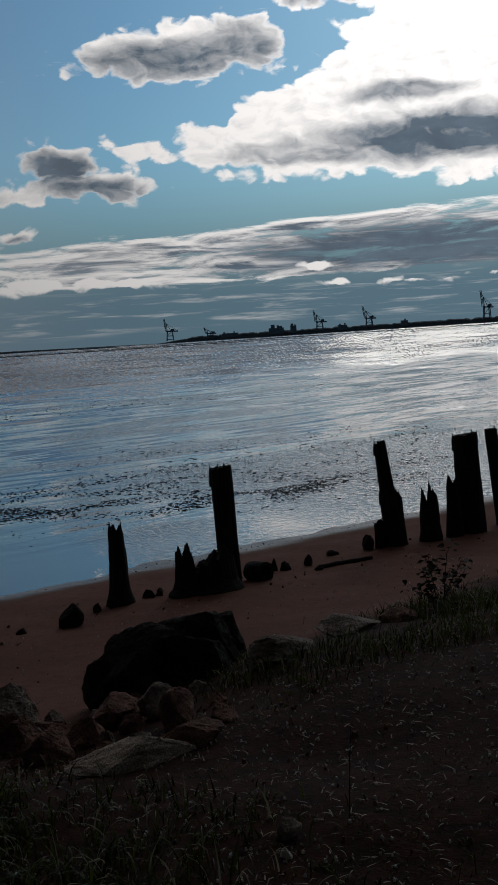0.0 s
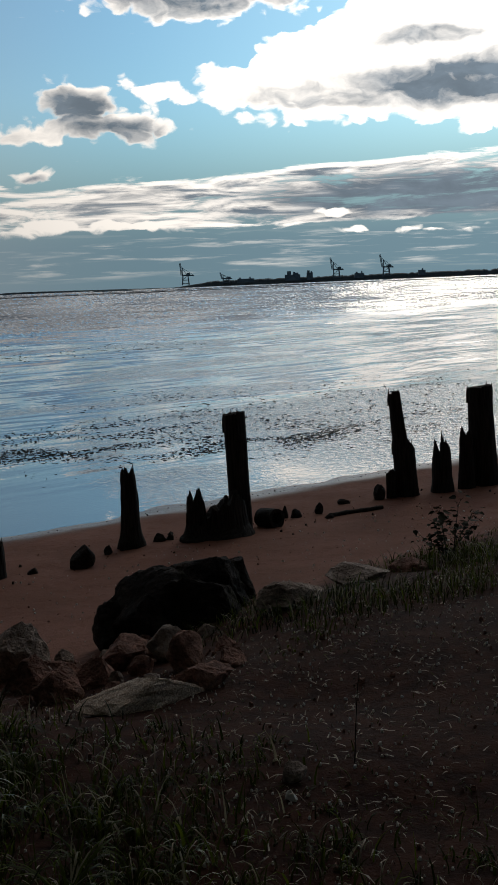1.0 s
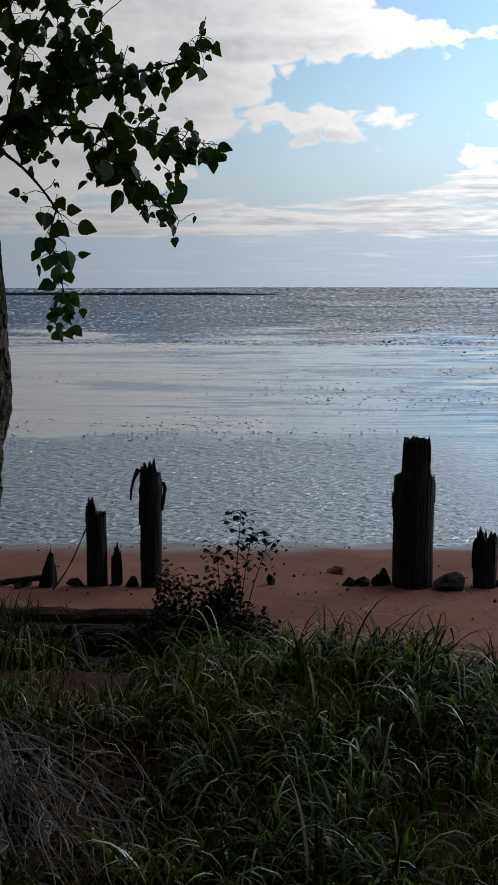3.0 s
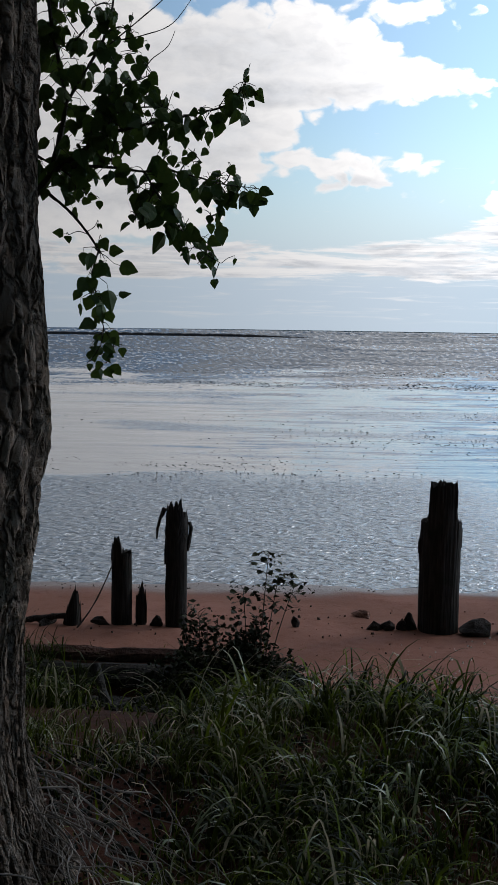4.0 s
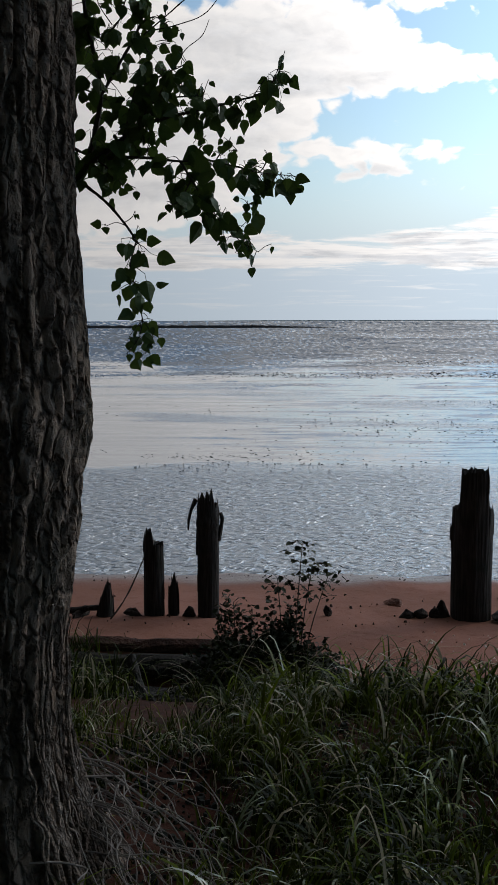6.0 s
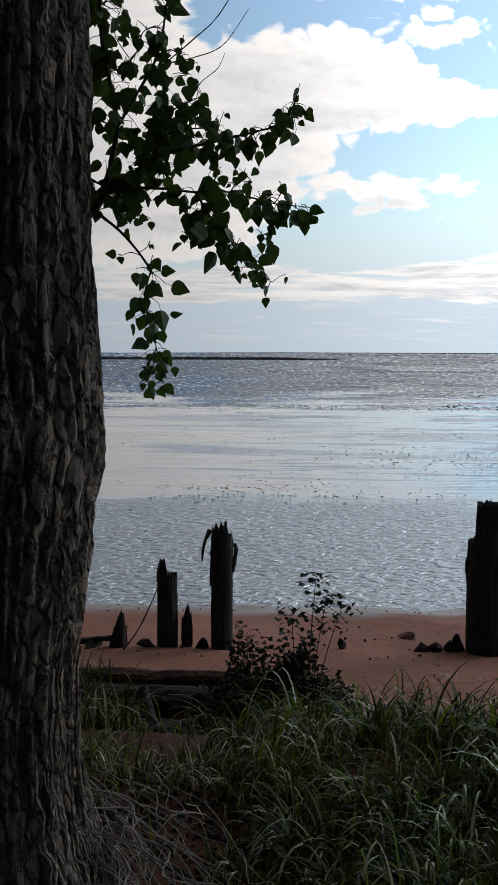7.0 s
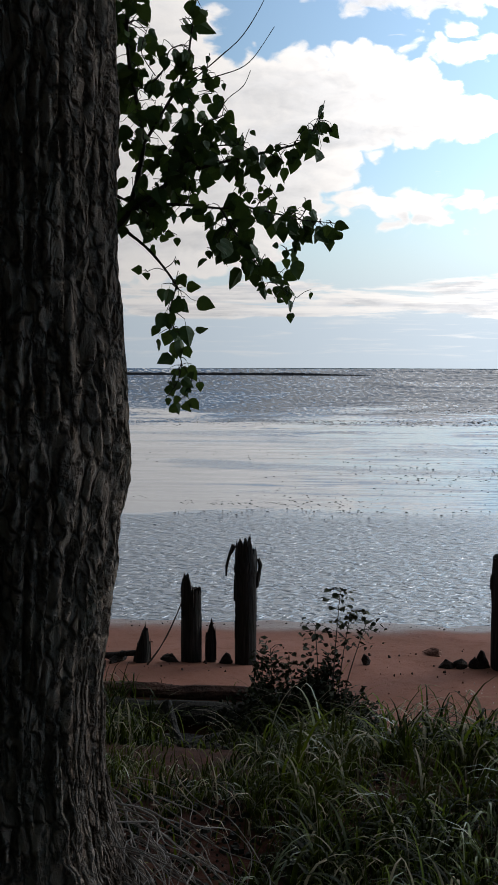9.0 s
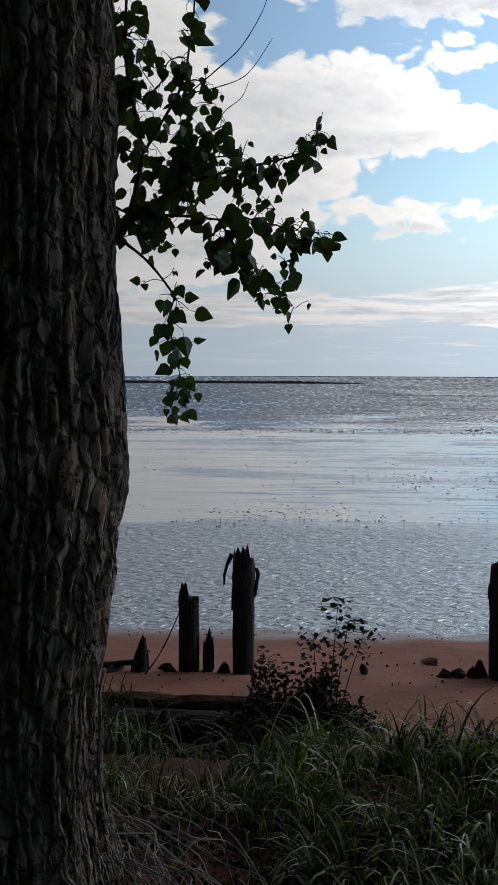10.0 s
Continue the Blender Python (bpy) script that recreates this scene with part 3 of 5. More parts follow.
piling("piling", -5.93, 6.25, 0.155, 0.68, ((-1, 0.9), (-0.6, 1.0), (-0.2, 0.96), (0.0, 0.84), (1, 0.82)), jag=0.05, seed=14, label="dark piling split to a point on one side")
frayed = piling("piling", -5.58, 6.49, 0.165, 1.00, ((-1, 0.88), (-0.65, 0.98), (-0.4, 0.91), (-0.1, 1.0), (0.1, 0.92), (0.4, 0.99), (0.6, 0.9), (1, 0.86)), waist=((0, 1.0), (0.68, 1.0), (0.74, 1.12), (0.8, 1.0), (1, 0.85)), jag=0.04, seed=15, label="tall dark piling with a frayed knobbly top")
piling("piling_stump", -6.24, 6.02, 0.12, 0.27, ((-1, 0.2), (-0.4, 0.6), (0.3, 1.0), (0.8, 0.9), (1, 0.4)), jag=0.06, seed=16, label="little pointed stump in the sand")
piling("piling_stump", -5.82, 6.35, 0.08, 0.35, ((-1, 0.5), (-0.2, 0.8), (0.2, 1.0), (1, 0.5)), jag=0.1, seed=17, label="thin pointed splinter of a piling")

# ---- tree trunk ----
TREE = Vector((-2.57, 1.91, 0.0))


def trunk_radius(z):
    """Girth by height over the root: a swelling at eye height and a slight flare at the foot."""
    return float(np.interp(z, [0, 0.3, 0.55, 0.8, 1.1, 1.42, 1.62, 1.85, 2.4, 9.0], [0.365, 0.308, 0.276, 0.288, 0.330, 0.378, 0.368, 0.358, 0.358, 0.26])) * (1 + 0.36 * math.exp(-z / 0.20))


def trunk(base, height):
    z0 = ground_at(base.x, base.y) - 0.1
    sides, levels = 260, 320
    verts, faces = [], []
    for k in range(levels + 1):
        z = height * (k / levels) ** 1.15
        f = z / height
        r0 = trunk_radius(z)
        cx, cy = -0.05 * f * 4, 0.02 * f * 4
        for i in range(sides):
            a = 2 * math.pi * i / sides
            ca, sa = math.cos(a), math.sin(a)
            root = 0.12 * math.exp(-z / 0.25) * math.cos(a * 5 + 0.7)
            wob = 0.022 * noise.noise((ca * 1.2, sa * 1.2, z * 1.1))
            warp = 0.35 * noise.noise((ca * 2.5, sa * 2.5, z * 1.6))
            c = noise.noise((ca * 5.2 + warp, sa * 5.2 + warp, z * 1.1))
            c2 = noise.noise((ca * 10.0 + 3 + warp, sa * 10.0, z * 2.6))
            vd = noise.voronoi((ca * 6.4 + warp * 0.6, sa * 6.4, z * 2.4 + warp))[0]
            crack = vd[1] - vd[0]
            groove = -0.040 * max(0.0, 1 - abs(c) * 5.5) - 0.026 * max(0.0, 1 - abs(c2) * 4.5) - 0.050 * max(0.0, 1 - crack * 5.0) + 0.022 * noise.noise((ca * 20, sa * 20, z * 15)) + 0.016 * noise.noise((ca * 46, sa * 46, z * 36))
            r = r0 * (1 + root + wob + groove)
            verts.append((base.x + cx + ca * r, base.y + cy + sa * r, z0 + z))
    for k in range(levels):
        for i in range(sides):
            j = (i + 1) % sides
            faces.append((k * sides + i, k * sides + j, (k + 1) * sides + j, (k + 1) * sides + i))
    return mesh_of("trunk", verts, faces, BARK)


tree = tagged(new("poplar_tree"), "old poplar with deeply furrowed dark bark and green leaves", "tree")
tree.location = (TREE.x, TREE.y, ground_at(TREE.x, TREE.y))
tree_trunk = new("trunk", trunk(TREE, 9.0))
tree_trunk.parent = tree
tree_trunk.matrix_parent_inverse = Matrix.Translation(-tree.location)

# ---- more materials ----


def grass_look(net):
    rnd = net.node("ShaderNodeNewGeometry").outputs["Random Per Island"]
    pos = net.node("ShaderNodeNewGeometry").outputs["Position"]
    big = net.noise(pos, 1.3, 3.0)
    col = net.mix(net.m("POWER", rnd, 3.8), rgb(0.006, 0.009, 0.001), rgb(0.115, 0.155, 0.014))
    col = net.mix(net.ramp(big, 0.35, 0.65, 0.0, 0.30), col, rgb(0.085, 0.092, 0.006))
    col = net.mix(net.ramp(net.m("FRACT", net.m("MULTIPLY", rnd, 37.0)), 0.90, 0.92), col, rgb(0.30, 0.26, 0.17))
    front = net.node("ShaderNodeBsdfPrincipled", ins={"Base Color": col, "Roughness": 0.45, "Specular IOR Level": 0.05}).outputs[0]
    through_it = net.node("ShaderNodeBsdfTranslucent", ins={0: col}).outputs[0]
    return net.node("ShaderNodeMixShader", ins={0: 0.38, 1: front, 2: through_it}).outputs[0]


def straw_look(net):
    rnd = net.node("ShaderNodeNewGeometry").outputs["Random Per Island"]
    col = net.mix(rnd, rgb(0.12, 0.08, 0.05), rgb(0.40, 0.31, 0.22))
    return principled(net, col, 0.7)


def leaf_look(net):
    rnd = net.node("ShaderNodeObjectInfo").outputs["Random"]
    pos = net.node("ShaderNodeTexCoord").outputs["Object"]
    vein = net.noise(pos, 45.0, 3.0)
    col = net.mix(rnd, rgb(0.030, 0.055, 0.016), rgb(0.075, 0.11, 0.03))
    col = net.mix(net.ramp(vein, 0.5, 0.8, 0.0, 0.4), col, rgb(0.03, 0.04, 0.012))
    front = net.node("ShaderNodeBsdfPrincipled", ins={"Base Color": col, "Roughness": 0.6, "Specular IOR Level": 0.2}).outputs[0]
    thru = net.node("ShaderNodeBsdfTranslucent", ins={0: net.mix(0.5, col, rgb(0.10, 0.16, 0.02))}).outputs[0]
    return net.node("ShaderNodeMixShader", ins={0: 0.16, 1: front, 2: thru}).outputs[0]


def rock_look(light, dark, moss):
    def build(net):
        pos = net.node("ShaderNodeTexCoord").outputs["Object"]
        big = net.noise(pos, 5.0, 5.0, 0.6)
        fine = net.noise(pos, 40.0, 5.0, 0.7)
        col = net.mix(net.ramp(big, 0.35, 0.65), rgb(*dark), rgb(*light))
        col = net.mix(net.ramp(fine, 0.35, 0.6, 0.45, 0.0), col, rgb(*[k * 0.4 for k in dark]))
        col = net.mix(net.ramp(net.noise(pos, 3.0, 3.0), 0.55, 0.7, 0.0, moss), col, rgb(0.05, 0.06, 0.03))
        return principled(net, col, 0.88, bump(net, net.m("ADD", big, net.m("MULTIPLY", fine, 0.4)), 1.0, 0.05), Specular_IOR_Level=0.12)
    return build


def pale_grass_look(net):
    rnd = net.node("ShaderNodeNewGeometry").outputs["Random Per Island"]
    # dry grey blades, their colour lightened to stand for highlights on the grass
    col = net.mix(rnd, rgb(0.10, 0.13, 0.05), rgb(0.36, 0.38, 0.24))
    front = net.node("ShaderNodeBsdfPrincipled", ins={"Base Color": col, "Roughness": 0.3, "Specular IOR Level": 0.55}).outputs[0]
    return net.node("ShaderNodeMixShader", ins={0: 0.3, 1: front, 2: net.node("ShaderNodeBsdfTranslucent", ins={0: col}).outputs[0]}).outputs[0]


PALE_GRASS = material("pale_grass_blades", pale_grass_look)
GRASS, STRAW, LEAF = material("grass_blades", grass_look), material("dry_straw", straw_look), material("poplar_leaf", leaf_look)
PALE_ROCK = material("pale_concrete_rock", rock_look((0.44, 0.345, 0.285), (0.19, 0.135, 0.105), 0.2))
GREY_ROCK = material("brown_grey_rock", rock_look((0.33, 0.165, 0.12), (0.13, 0.062, 0.044), 0.25))


def speckled_look(net):
    pos = net.node("ShaderNodeTexCoord").outputs["Object"]
    bits = net.node("ShaderNodeTexVoronoi", ins={"Vector": pos, "Scale": 165.0})
    tone = net.node("ShaderNodeSeparateColor", ins={0: bits.outputs["Color"]}).outputs[0]
    gap = net.ramp(bits.outputs["Distance"], 0.70, 0.50)
    col = net.mix(tone, rgb(0.45, 0.32, 0.24), rgb(0.74, 0.61, 0.49))
    col = net.mix(gap, rgb(0.38, 0.27, 0.20), col)
    col = net.mix(net.ramp(net.noise(pos, 5.0, 4.0), 0.55, 0.75, 0.0, 0.5), col, rgb(0.26, 0.18, 0.13))
    return principled(net, col, 0.85, bump(net, gap, 1.0, 0.012), Specular_IOR_Level=0.12)


SPECKLED = material("speckled_concrete", speckled_look)
DARK_ROCK = material("near_black_rock", rock_look((0.040, 0.029, 0.024), (0.016, 0.012, 0.010), 0.3))
WEED = material("sea_weed", plain_look((0.014, 0.015, 0.011), 0.8))
SHELL = material("broken_shell", plain_look((0.66, 0.60, 0.53), 0.5))
TWIG = material("twig_bark", plain_look((0.055, 0.045, 0.036), 0.85))
SPLIT_WOOD = material("sawn_red_wood", rock_look((0.10, 0.05, 0.036), (0.045, 0.024, 0.018), 0.3))

# ---- rocks ----


def rock(name, x, y, size, seed, mat, label, turn=0.0, sink=0.25, cuts=14, detail=3, lift=0.0, taper=None, group="heap of broken rocks", category="rock"):
    rnd = random.Random(seed)
    bm = bmesh.new()
    bmesh.ops.create_icosphere(bm, subdivisions=detail, radius=0.5)
    planes = []
    for _ in range(cuts):
        n = Vector((rnd.gauss(0, 1), rnd.gauss(0, 1), rnd.gauss(0, 0.8))).normalized()
        planes.append((n, rnd.uniform(0.24, 0.40)))
    for v in bm.verts:
        p = v.co.copy() * 1.1
        for n, d in planes:
            over = p.dot(n) - d
            if over > 0:
                p -= n * over * 0.90
        p *= 1.16 * (1 + 0.10 * noise.noise(p * 4 + Vector((seed, 0, 0))) + 0.09 * noise.noise(p * 11 + Vector((0, seed, 0))) + 0.04 * noise.noise(p * 30))
        thin = 1 - (0.45 if taper is None else taper) * (p.z + 0.1)
        v.co = Vector((p.x * size[0] * thin, p.y * size[1] * thin, p.z * size[2]))
    ob = part(name, bm, mat, None, label, smooth=False)
    ob.matrix_world = pose(x, y, ground_at(x, y) + size[2] * (0.5 - sink) + lift, 0, 0, turn)
    return tagged(ob, "", category, group)


HEAP = [  # x, y, size, seed, material, turn, sink, lift, label
    (-0.66, 6.44, (0.58, 0.52, 0.40), 71, DARK_ROCK, 35, 0.12, 0.09, "large dark overhanging boulder on smaller rocks"),
    (-0.36, 6.50, (0.50, 0.46, 0.38), 74, DARK_ROCK, 80, 0.12, 0.08, "dark lumpy boulder leaning on a larger one"),
    (-0.90, 6.36, (0.42, 0.40, 0.30), 12, DARK_ROCK, 35, 0.25, 0.0, "squat dark block under the large boulder"),
    (-0.42, 6.30, (0.60, 0.50, 0.40), 8, DARK_ROCK, 60, 0.25, 0.0, "dark rock wedged under the large boulder"),
    (-0.22, 6.72, (0.30, 0.30, 0.30), 9, DARK_ROCK, 80, 0.1, 0.08, "dark knobbly rock leaning on the boulder"),
    (-0.66, 6.22, (0.46, 0.40, 0.32), 14, DARK_ROCK, 10, 0.2, 0.0, "dark rock filling the gap under the boulder"),
    (-1.46, 6.0, (0.44, 0.36, 0.50), 21, PALE_ROCK, 20, 0.20, 0.0, "pale pointed rock standing in sand"),
    (-0.74, 5.52, (0.40, 0.30, 0.24), 22, GREY_ROCK, 70, 0.2, 0.04, "reddish broken rock in the heap"),
    (-0.52, 5.42, (0.30, 0.26, 0.22), 23, PALE_ROCK, 15, 0.2, 0.04, "pale pitted broken rock in the heap"),
    (-0.40, 5.08, (0.32, 0.26, 0.20), 24, GREY_ROCK, 55, 0.2, 0.03, "reddish-brown broken rock in the heap"),
    (-0.57, 4.47, (0.66, 0.34, 0.20), 25, SPECKLED, 22, 0.12, 0.0, "long pale speckled slab of broken concrete"),
    (-0.30, 4.66, (0.32, 0.24, 0.18), 26, GREY_ROCK, 15, 0.22, 0.0, "low brown slab beside pale concrete"),
    (-0.98, 4.92, (0.34, 0.28, 0.24), 27, GREY_ROCK, 45, 0.2, 0.0, "grey-brown broken rock in grass"),
    (-1.15, 5.22, (0.30, 0.30, 0.24), 28, GREY_ROCK, 5, 0.2, 0.0, "grey-brown broken rock in grass"),
    (-0.82, 5.10, (0.24, 0.22, 0.18), 29, GREY_ROCK, 95, 0.2, 0.0, "small grey-brown broken rock in grass"),
    (-1.66, 5.46, (0.46, 0.34, 0.28), 30, GREY_ROCK, 75, 0.2, 0.0, "dark grey rock half hidden in grass"),
    (-1.12, 5.66, (0.22, 0.20, 0.18), 31, GREY_ROCK, 30, 0.2, 0.0, "small reddish rock at the sand's edge"),
    (-0.18, 5.00, (0.22, 0.18, 0.12), 32, GREY_ROCK, 10, 0.2, 0.0, "small flat reddish rock"),
    (0.15, 6.12, (0.54, 0.40, 0.17), 33, PALE_ROCK, 25, 0.24, 0.02, "flat pale rock at the bank's edge"),
    (0.52, 6.60, (0.54, 0.40, 0.15), 34, PALE_ROCK, 40, 0.24, 0.02, "flat pale rock at the bank's edge"),
    (0.88, 6.90, (0.36, 0.30, 0.14), 35, GREY_ROCK, 20, 0.25, 0.0, "low mossy rock at the bank's edge"),
]
for k in range(26):
    hr = random.Random(300 + k)
    hx, hy = hr.uniform(-1.35, -0.2), hr.uniform(4.7, 6.1)
    w = hr.uniform(0.09, 0.20)
    HEAP.append((hx, hy, (w, w * hr.uniform(0.7, 1.0), w * hr.uniform(0.6, 0.9)), 300 + k, hr.choice((GREY_ROCK, GREY_ROCK, PALE_ROCK)), hr.uniform(0, 180), 0.15, 0.0, "small broken rock in the heap"))
for x, y, size, seed, mat, turn, sink, lift, label in HEAP:
    flat_top = 0.05 if "slab" in label or "flat" in label else None
    size = [k * (0.86 if mat is not DARK_ROCK else 1.0) for k in size]
    rock("rock", x, y, size, seed, mat, label, turn, sink + (0.08 if mat is not DARK_ROCK else 0.0), lift=lift, detail=4, taper=flat_top)
LOOSE = [
    (-1.52, 9.16, (0.24, 0.22, 0.22), 41, DARK_ROCK, "dark rounded rock on the sand"), (-1.41, 9.70, (0.11, 0.10, 0.09), 42, DARK_ROCK, "small dark stone on the sand"),
    (-1.30, 9.80, (0.08, 0.08, 0.08), 43, DARK_ROCK, "small dark stone on the sand"), (-1.00, 10.12, (0.13, 0.10, 0.09), 44, DARK_ROCK, "small dark stone on the sand"),
    (-0.90, 10.2, (0.09, 0.10, 0.09), 45, DARK_ROCK, "small dark stone on the sand"), (0.18, 10.98, (0.07, 0.07, 0.14), 46, DARK_ROCK, "small upright dark stone on the sand"),
    (0.29, 10.96, (0.12, 0.10, 0.10), 47, DARK_ROCK, "small dark stone on the sand"), (0.52, 11.10, (0.10, 0.09, 0.14), 48, DARK_ROCK, "small pointed dark stone on the sand"),
    (0.80, 11.6, (0.14, 0.10, 0.07), 49, DARK_ROCK, "flat dark stone on the sand"), (1.20, 11.72, (0.20, 0.16, 0.18), 50, DARK_ROCK, "dark lump beside a leaning piling"),
    (-3.70, 7.86, (0.34, 0.26, 0.17), 51, DARK_ROCK, "flat dark rock beside the thick piling"), (-4.16, 7.62, (0.12, 0.11, 0.14), 52, DARK_ROCK, "small dark stone against the thick piling"),
    (-4.70, 7.81, (0.20, 0.14, 0.08), 53, GREY_ROCK, "low brown stone on the sand"), (-4.38, 7.46, (0.12, 0.09, 0.08), 54, DARK_ROCK, "small dark stone on the sand"),
    (-4.28, 7.50, (0.12, 0.10, 0.09), 55, DARK_ROCK, "small dark stone on the sand"), (-4.20, 7.56, (0.09, 0.08, 0.10), 56, DARK_ROCK, "small dark stone on the sand"),
    (-4.86, 7.08, (0.08, 0.07, 0.10), 57, DARK_ROCK, "small pointed stone on the sand"), (-2.57, 7.72, (0.20, 0.14, 0.10), 58, GREY_ROCK, "low brown stone on the sand"),
    (-2.75, 8.60, (0.10, 0.08, 0.07), 59, DARK_ROCK, "small dark stone on the sand"), (-1.95, 9.06, (0.10, 0.08, 0.07), 60, DARK_ROCK, "small dark stone on the sand"),
    (0.05, 3.48, (0.10, 0.09, 0.07), 61, PALE_ROCK, "small pale stone in thin grass"), (0.04, 3.34, (0.04, 0.035, 0.04), 62, SHELL, "little white pebble in thin grass"),
    (0.62, 10.75, (0.10, 0.06, 0.05), 63, DARK_ROCK, "small dark stone on the sand"), (-6.05, 6.14, (0.14, 0.12, 0.07), 64, DARK_ROCK, "dark stone between the pilings"),
    (-5.70, 6.40, (0.13, 0.10, 0.09), 65, DARK_ROCK, "dark stone between the pilings"), (-6.40, 5.92, (0.20, 0.10, 0.06), 66, DARK_ROCK, "low dark driftwood chunk on the sand"),
]
for x, y, size, seed, mat, label in LOOSE:
    rock("stone", x, y, size, seed, mat, label, seed * 37 % 180, 0.2, detail=3, group="stones on the beach", category="stone")


def tube(bm, points, r0, r1, sides=7, knots=0.0, seed=0):
    """A tapering limb along points, into bm."""
    rings = []
    for k, p in enumerate(points):
        a = points[max(k - 1, 0)]
        b = points[min(k + 1, len(points) - 1)]
        d = (b - a).normalized()
        side = d.cross(Vector((0.31, 0.2, 0.93))).normalized()
        up = side.cross(d)
        f = k / (len(points) - 1)
        r = (r0 + (r1 - r0) * f) * (1 + knots * noise.noise((k * 0.7, seed, 0)))
        rings.append([bm.verts.new(p + (side * math.cos(2 * math.pi * i / sides) + up * math.sin(2 * math.pi * i / sides)) * r * (1 + knots * noise.noise((k * 0.9, i * 1.3, seed)))) for i in range(sides)])
    for a, b in zip(rings, rings[1:]):
        for i in range(sides):
            bm.faces.new((a[i], a[(i + 1) % sides], b[(i + 1) % sides], b[i]))
    bm.faces.new(rings[0][::-1])
    bm.faces.new(rings[-1])


def smooth_line(pts, per=6):
    """Catmull-Rom through points."""
    q = [pts[0]] + list(pts) + [pts[-1]]
    out = []
    for i in range(1, len(q) - 2):
        for k in range(per):
            t = k / per
            a, b, c, d = q[i - 1], q[i], q[i + 1], q[i + 2]
            out.append(0.5 * ((2 * b) + (c - a) * t + (2 * a - 5 * b + 4 * c - d) * t * t + (3 * b - a - 3 * c + d) * t * t * t))
    out.append(pts[-1])
    return out


def log(name, a, b, r, seed, mat, label, category="log", taper=0.85):
    bm = bmesh.new()
    a, b = Vector(a), Vector(b)
    tube(bm, [a.lerp(b, k / 12) + Vector((0, 0, 0.3 * r * noise.noise((k * 0.4, seed, 1)))) for k in range(13)], r, r * taper, 14, 0.25, seed)
    ob = part(name, bm, mat, None, label)
    return tagged(ob, "", category)


def on_ground(x, y, up=0.0):
    return Vector((x, y, ground_at(x, y) + up))


# timbers in the hollow, the stump block and driftwood on the beach
log("log", to_world(-3.30, 3.02, 0.20), to_world(-1.62, 3.10, 0.20), 0.058, 1, SPLIT_WOOD, "red-brown timber lying at the sand's edge")
log("log", to_world(-3.10, 3.20, 0.10), to_world(-1.50, 3.26, 0.12), 0.085, 2, WOOD, "dark rotten timber below the sand's edge")
# the next two dark timbers are added filler that keeps the hollow dark
log("log", to_world(-2.85, 3.75, 0.02), to_world(-1.55, 3.62, 0.04), 0.09, 5, WOOD, "dark timber added to darken the shaded hollow")
log("log", to_world(-2.9, 4.15, 0.0), to_world(-1.7, 4.0, 0.02), 0.07, 15, WOOD, "dark timber added to darken the shaded hollow")
log("stake", to_world(-2.26, 4.02, -0.05), to_world(-2.42, 3.75, 0.34), 0.035, 3, WOOD, "short leaning wooden stake in the hollow", "stake")


def hollow_log(x, y, r, long, heading, label):
    """A short rotten log lying on the sand, hollow at its end."""
    bm = bmesh.new()
    axis = Vector((math.cos(heading), math.sin(heading), 0.12)).normalized()
    side = axis.cross(Vector((0, 0, 1))).normalized()
    up = side.cross(axis)
    mid = on_ground(x, y, r * 0.85)
    rings = []
    for along, rad in ((-0.5, 0.95), (-0.2, 1.03), (0.15, 1.0), (0.5, 0.97), (0.5, 0.62), (0.1, 0.50), (0.05, 0.05)):
        rings.append([bm.verts.new(mid + axis * along * long + (side * math.cos(a) + up * math.sin(a)) * r * rad * (1 + 0.10 * noise.noise((math.cos(a) * 2, math.sin(a) * 2, along * 3 + rad)))) for a in [2 * math.pi * i / 24 for i in range(24)]])
    for a, b in zip(rings, rings[1:]):
        for i in range(24):
            bm.faces.new((a[i], a[(i + 1) % 24], b[(i + 1) % 24], b[i]))
    bm.faces.new(rings[0][::-1])
    bm.faces.new(rings[-1])
    return tagged(part("log", bm, WOOD, None, label), "", "log")


hollow_log(0.02, 10.55, 0.095, 0.24, -0.9, "short dark hollow log end beside a piling")
log("driftwood_stick", on_ground(0.62, 10.83, 0.02), on_ground(1.16, 11.06, 0.02), 0.022, 6, WOOD, "dark stick lying on the sand", "driftwood")
log("driftwood_stick", on_ground(-3.02, 8.10, 0.02), on_ground(-2.76, 8.26, 0.02), 0.025, 7, WOOD, "dark stick lying on the sand", "driftwood")
log("driftwood_stick", on_ground(-6.55, 5.80, 0.03), on_ground(-6.28, 6.00, 0.07), 0.025, 9, WOOD, "dark driftwood stick beside a little stump", "driftwood")

# frayed rope from the split piling down to the sand
rope_bm = bmesh.new()
ra, rb = Vector((-5.948, 6.158, 0.63)), on_ground(-6.10, 5.935, 0.0)
tube(rope_bm, [ra.lerp(rb, k / 14) + Vector((0.0, 0.0, -0.05 * math.sin(math.pi * k / 14))) for k in range(15)], 0.005, 0.007, 6, 0.5, 3)
tagged(part("rope", rope_bm, TWIG, None, "frayed dark rope hanging from a piling to the sand"), "", "rope")
strip_bm = bmesh.new()
sa = Vector((-5.58, 6.49, 0.0)) + Vector((6.49, 5.58, 0)).normalized() * -0.09
tube(strip_bm, [Vector((sa.x, sa.y, 1.08)), Vector((sa.x - 0.03, sa.y - 0.025, 1.0)), Vector((sa.x - 0.045, sa.y - 0.035, 0.92)), Vector((sa.x - 0.05, sa.y - 0.04, 0.84))], 0.022, 0.006, 6, 0.5, 8)
part("splinter", strip_bm, WOOD, frayed, "dark splinter hanging loose from the top")
knot_bm = bmesh.new()
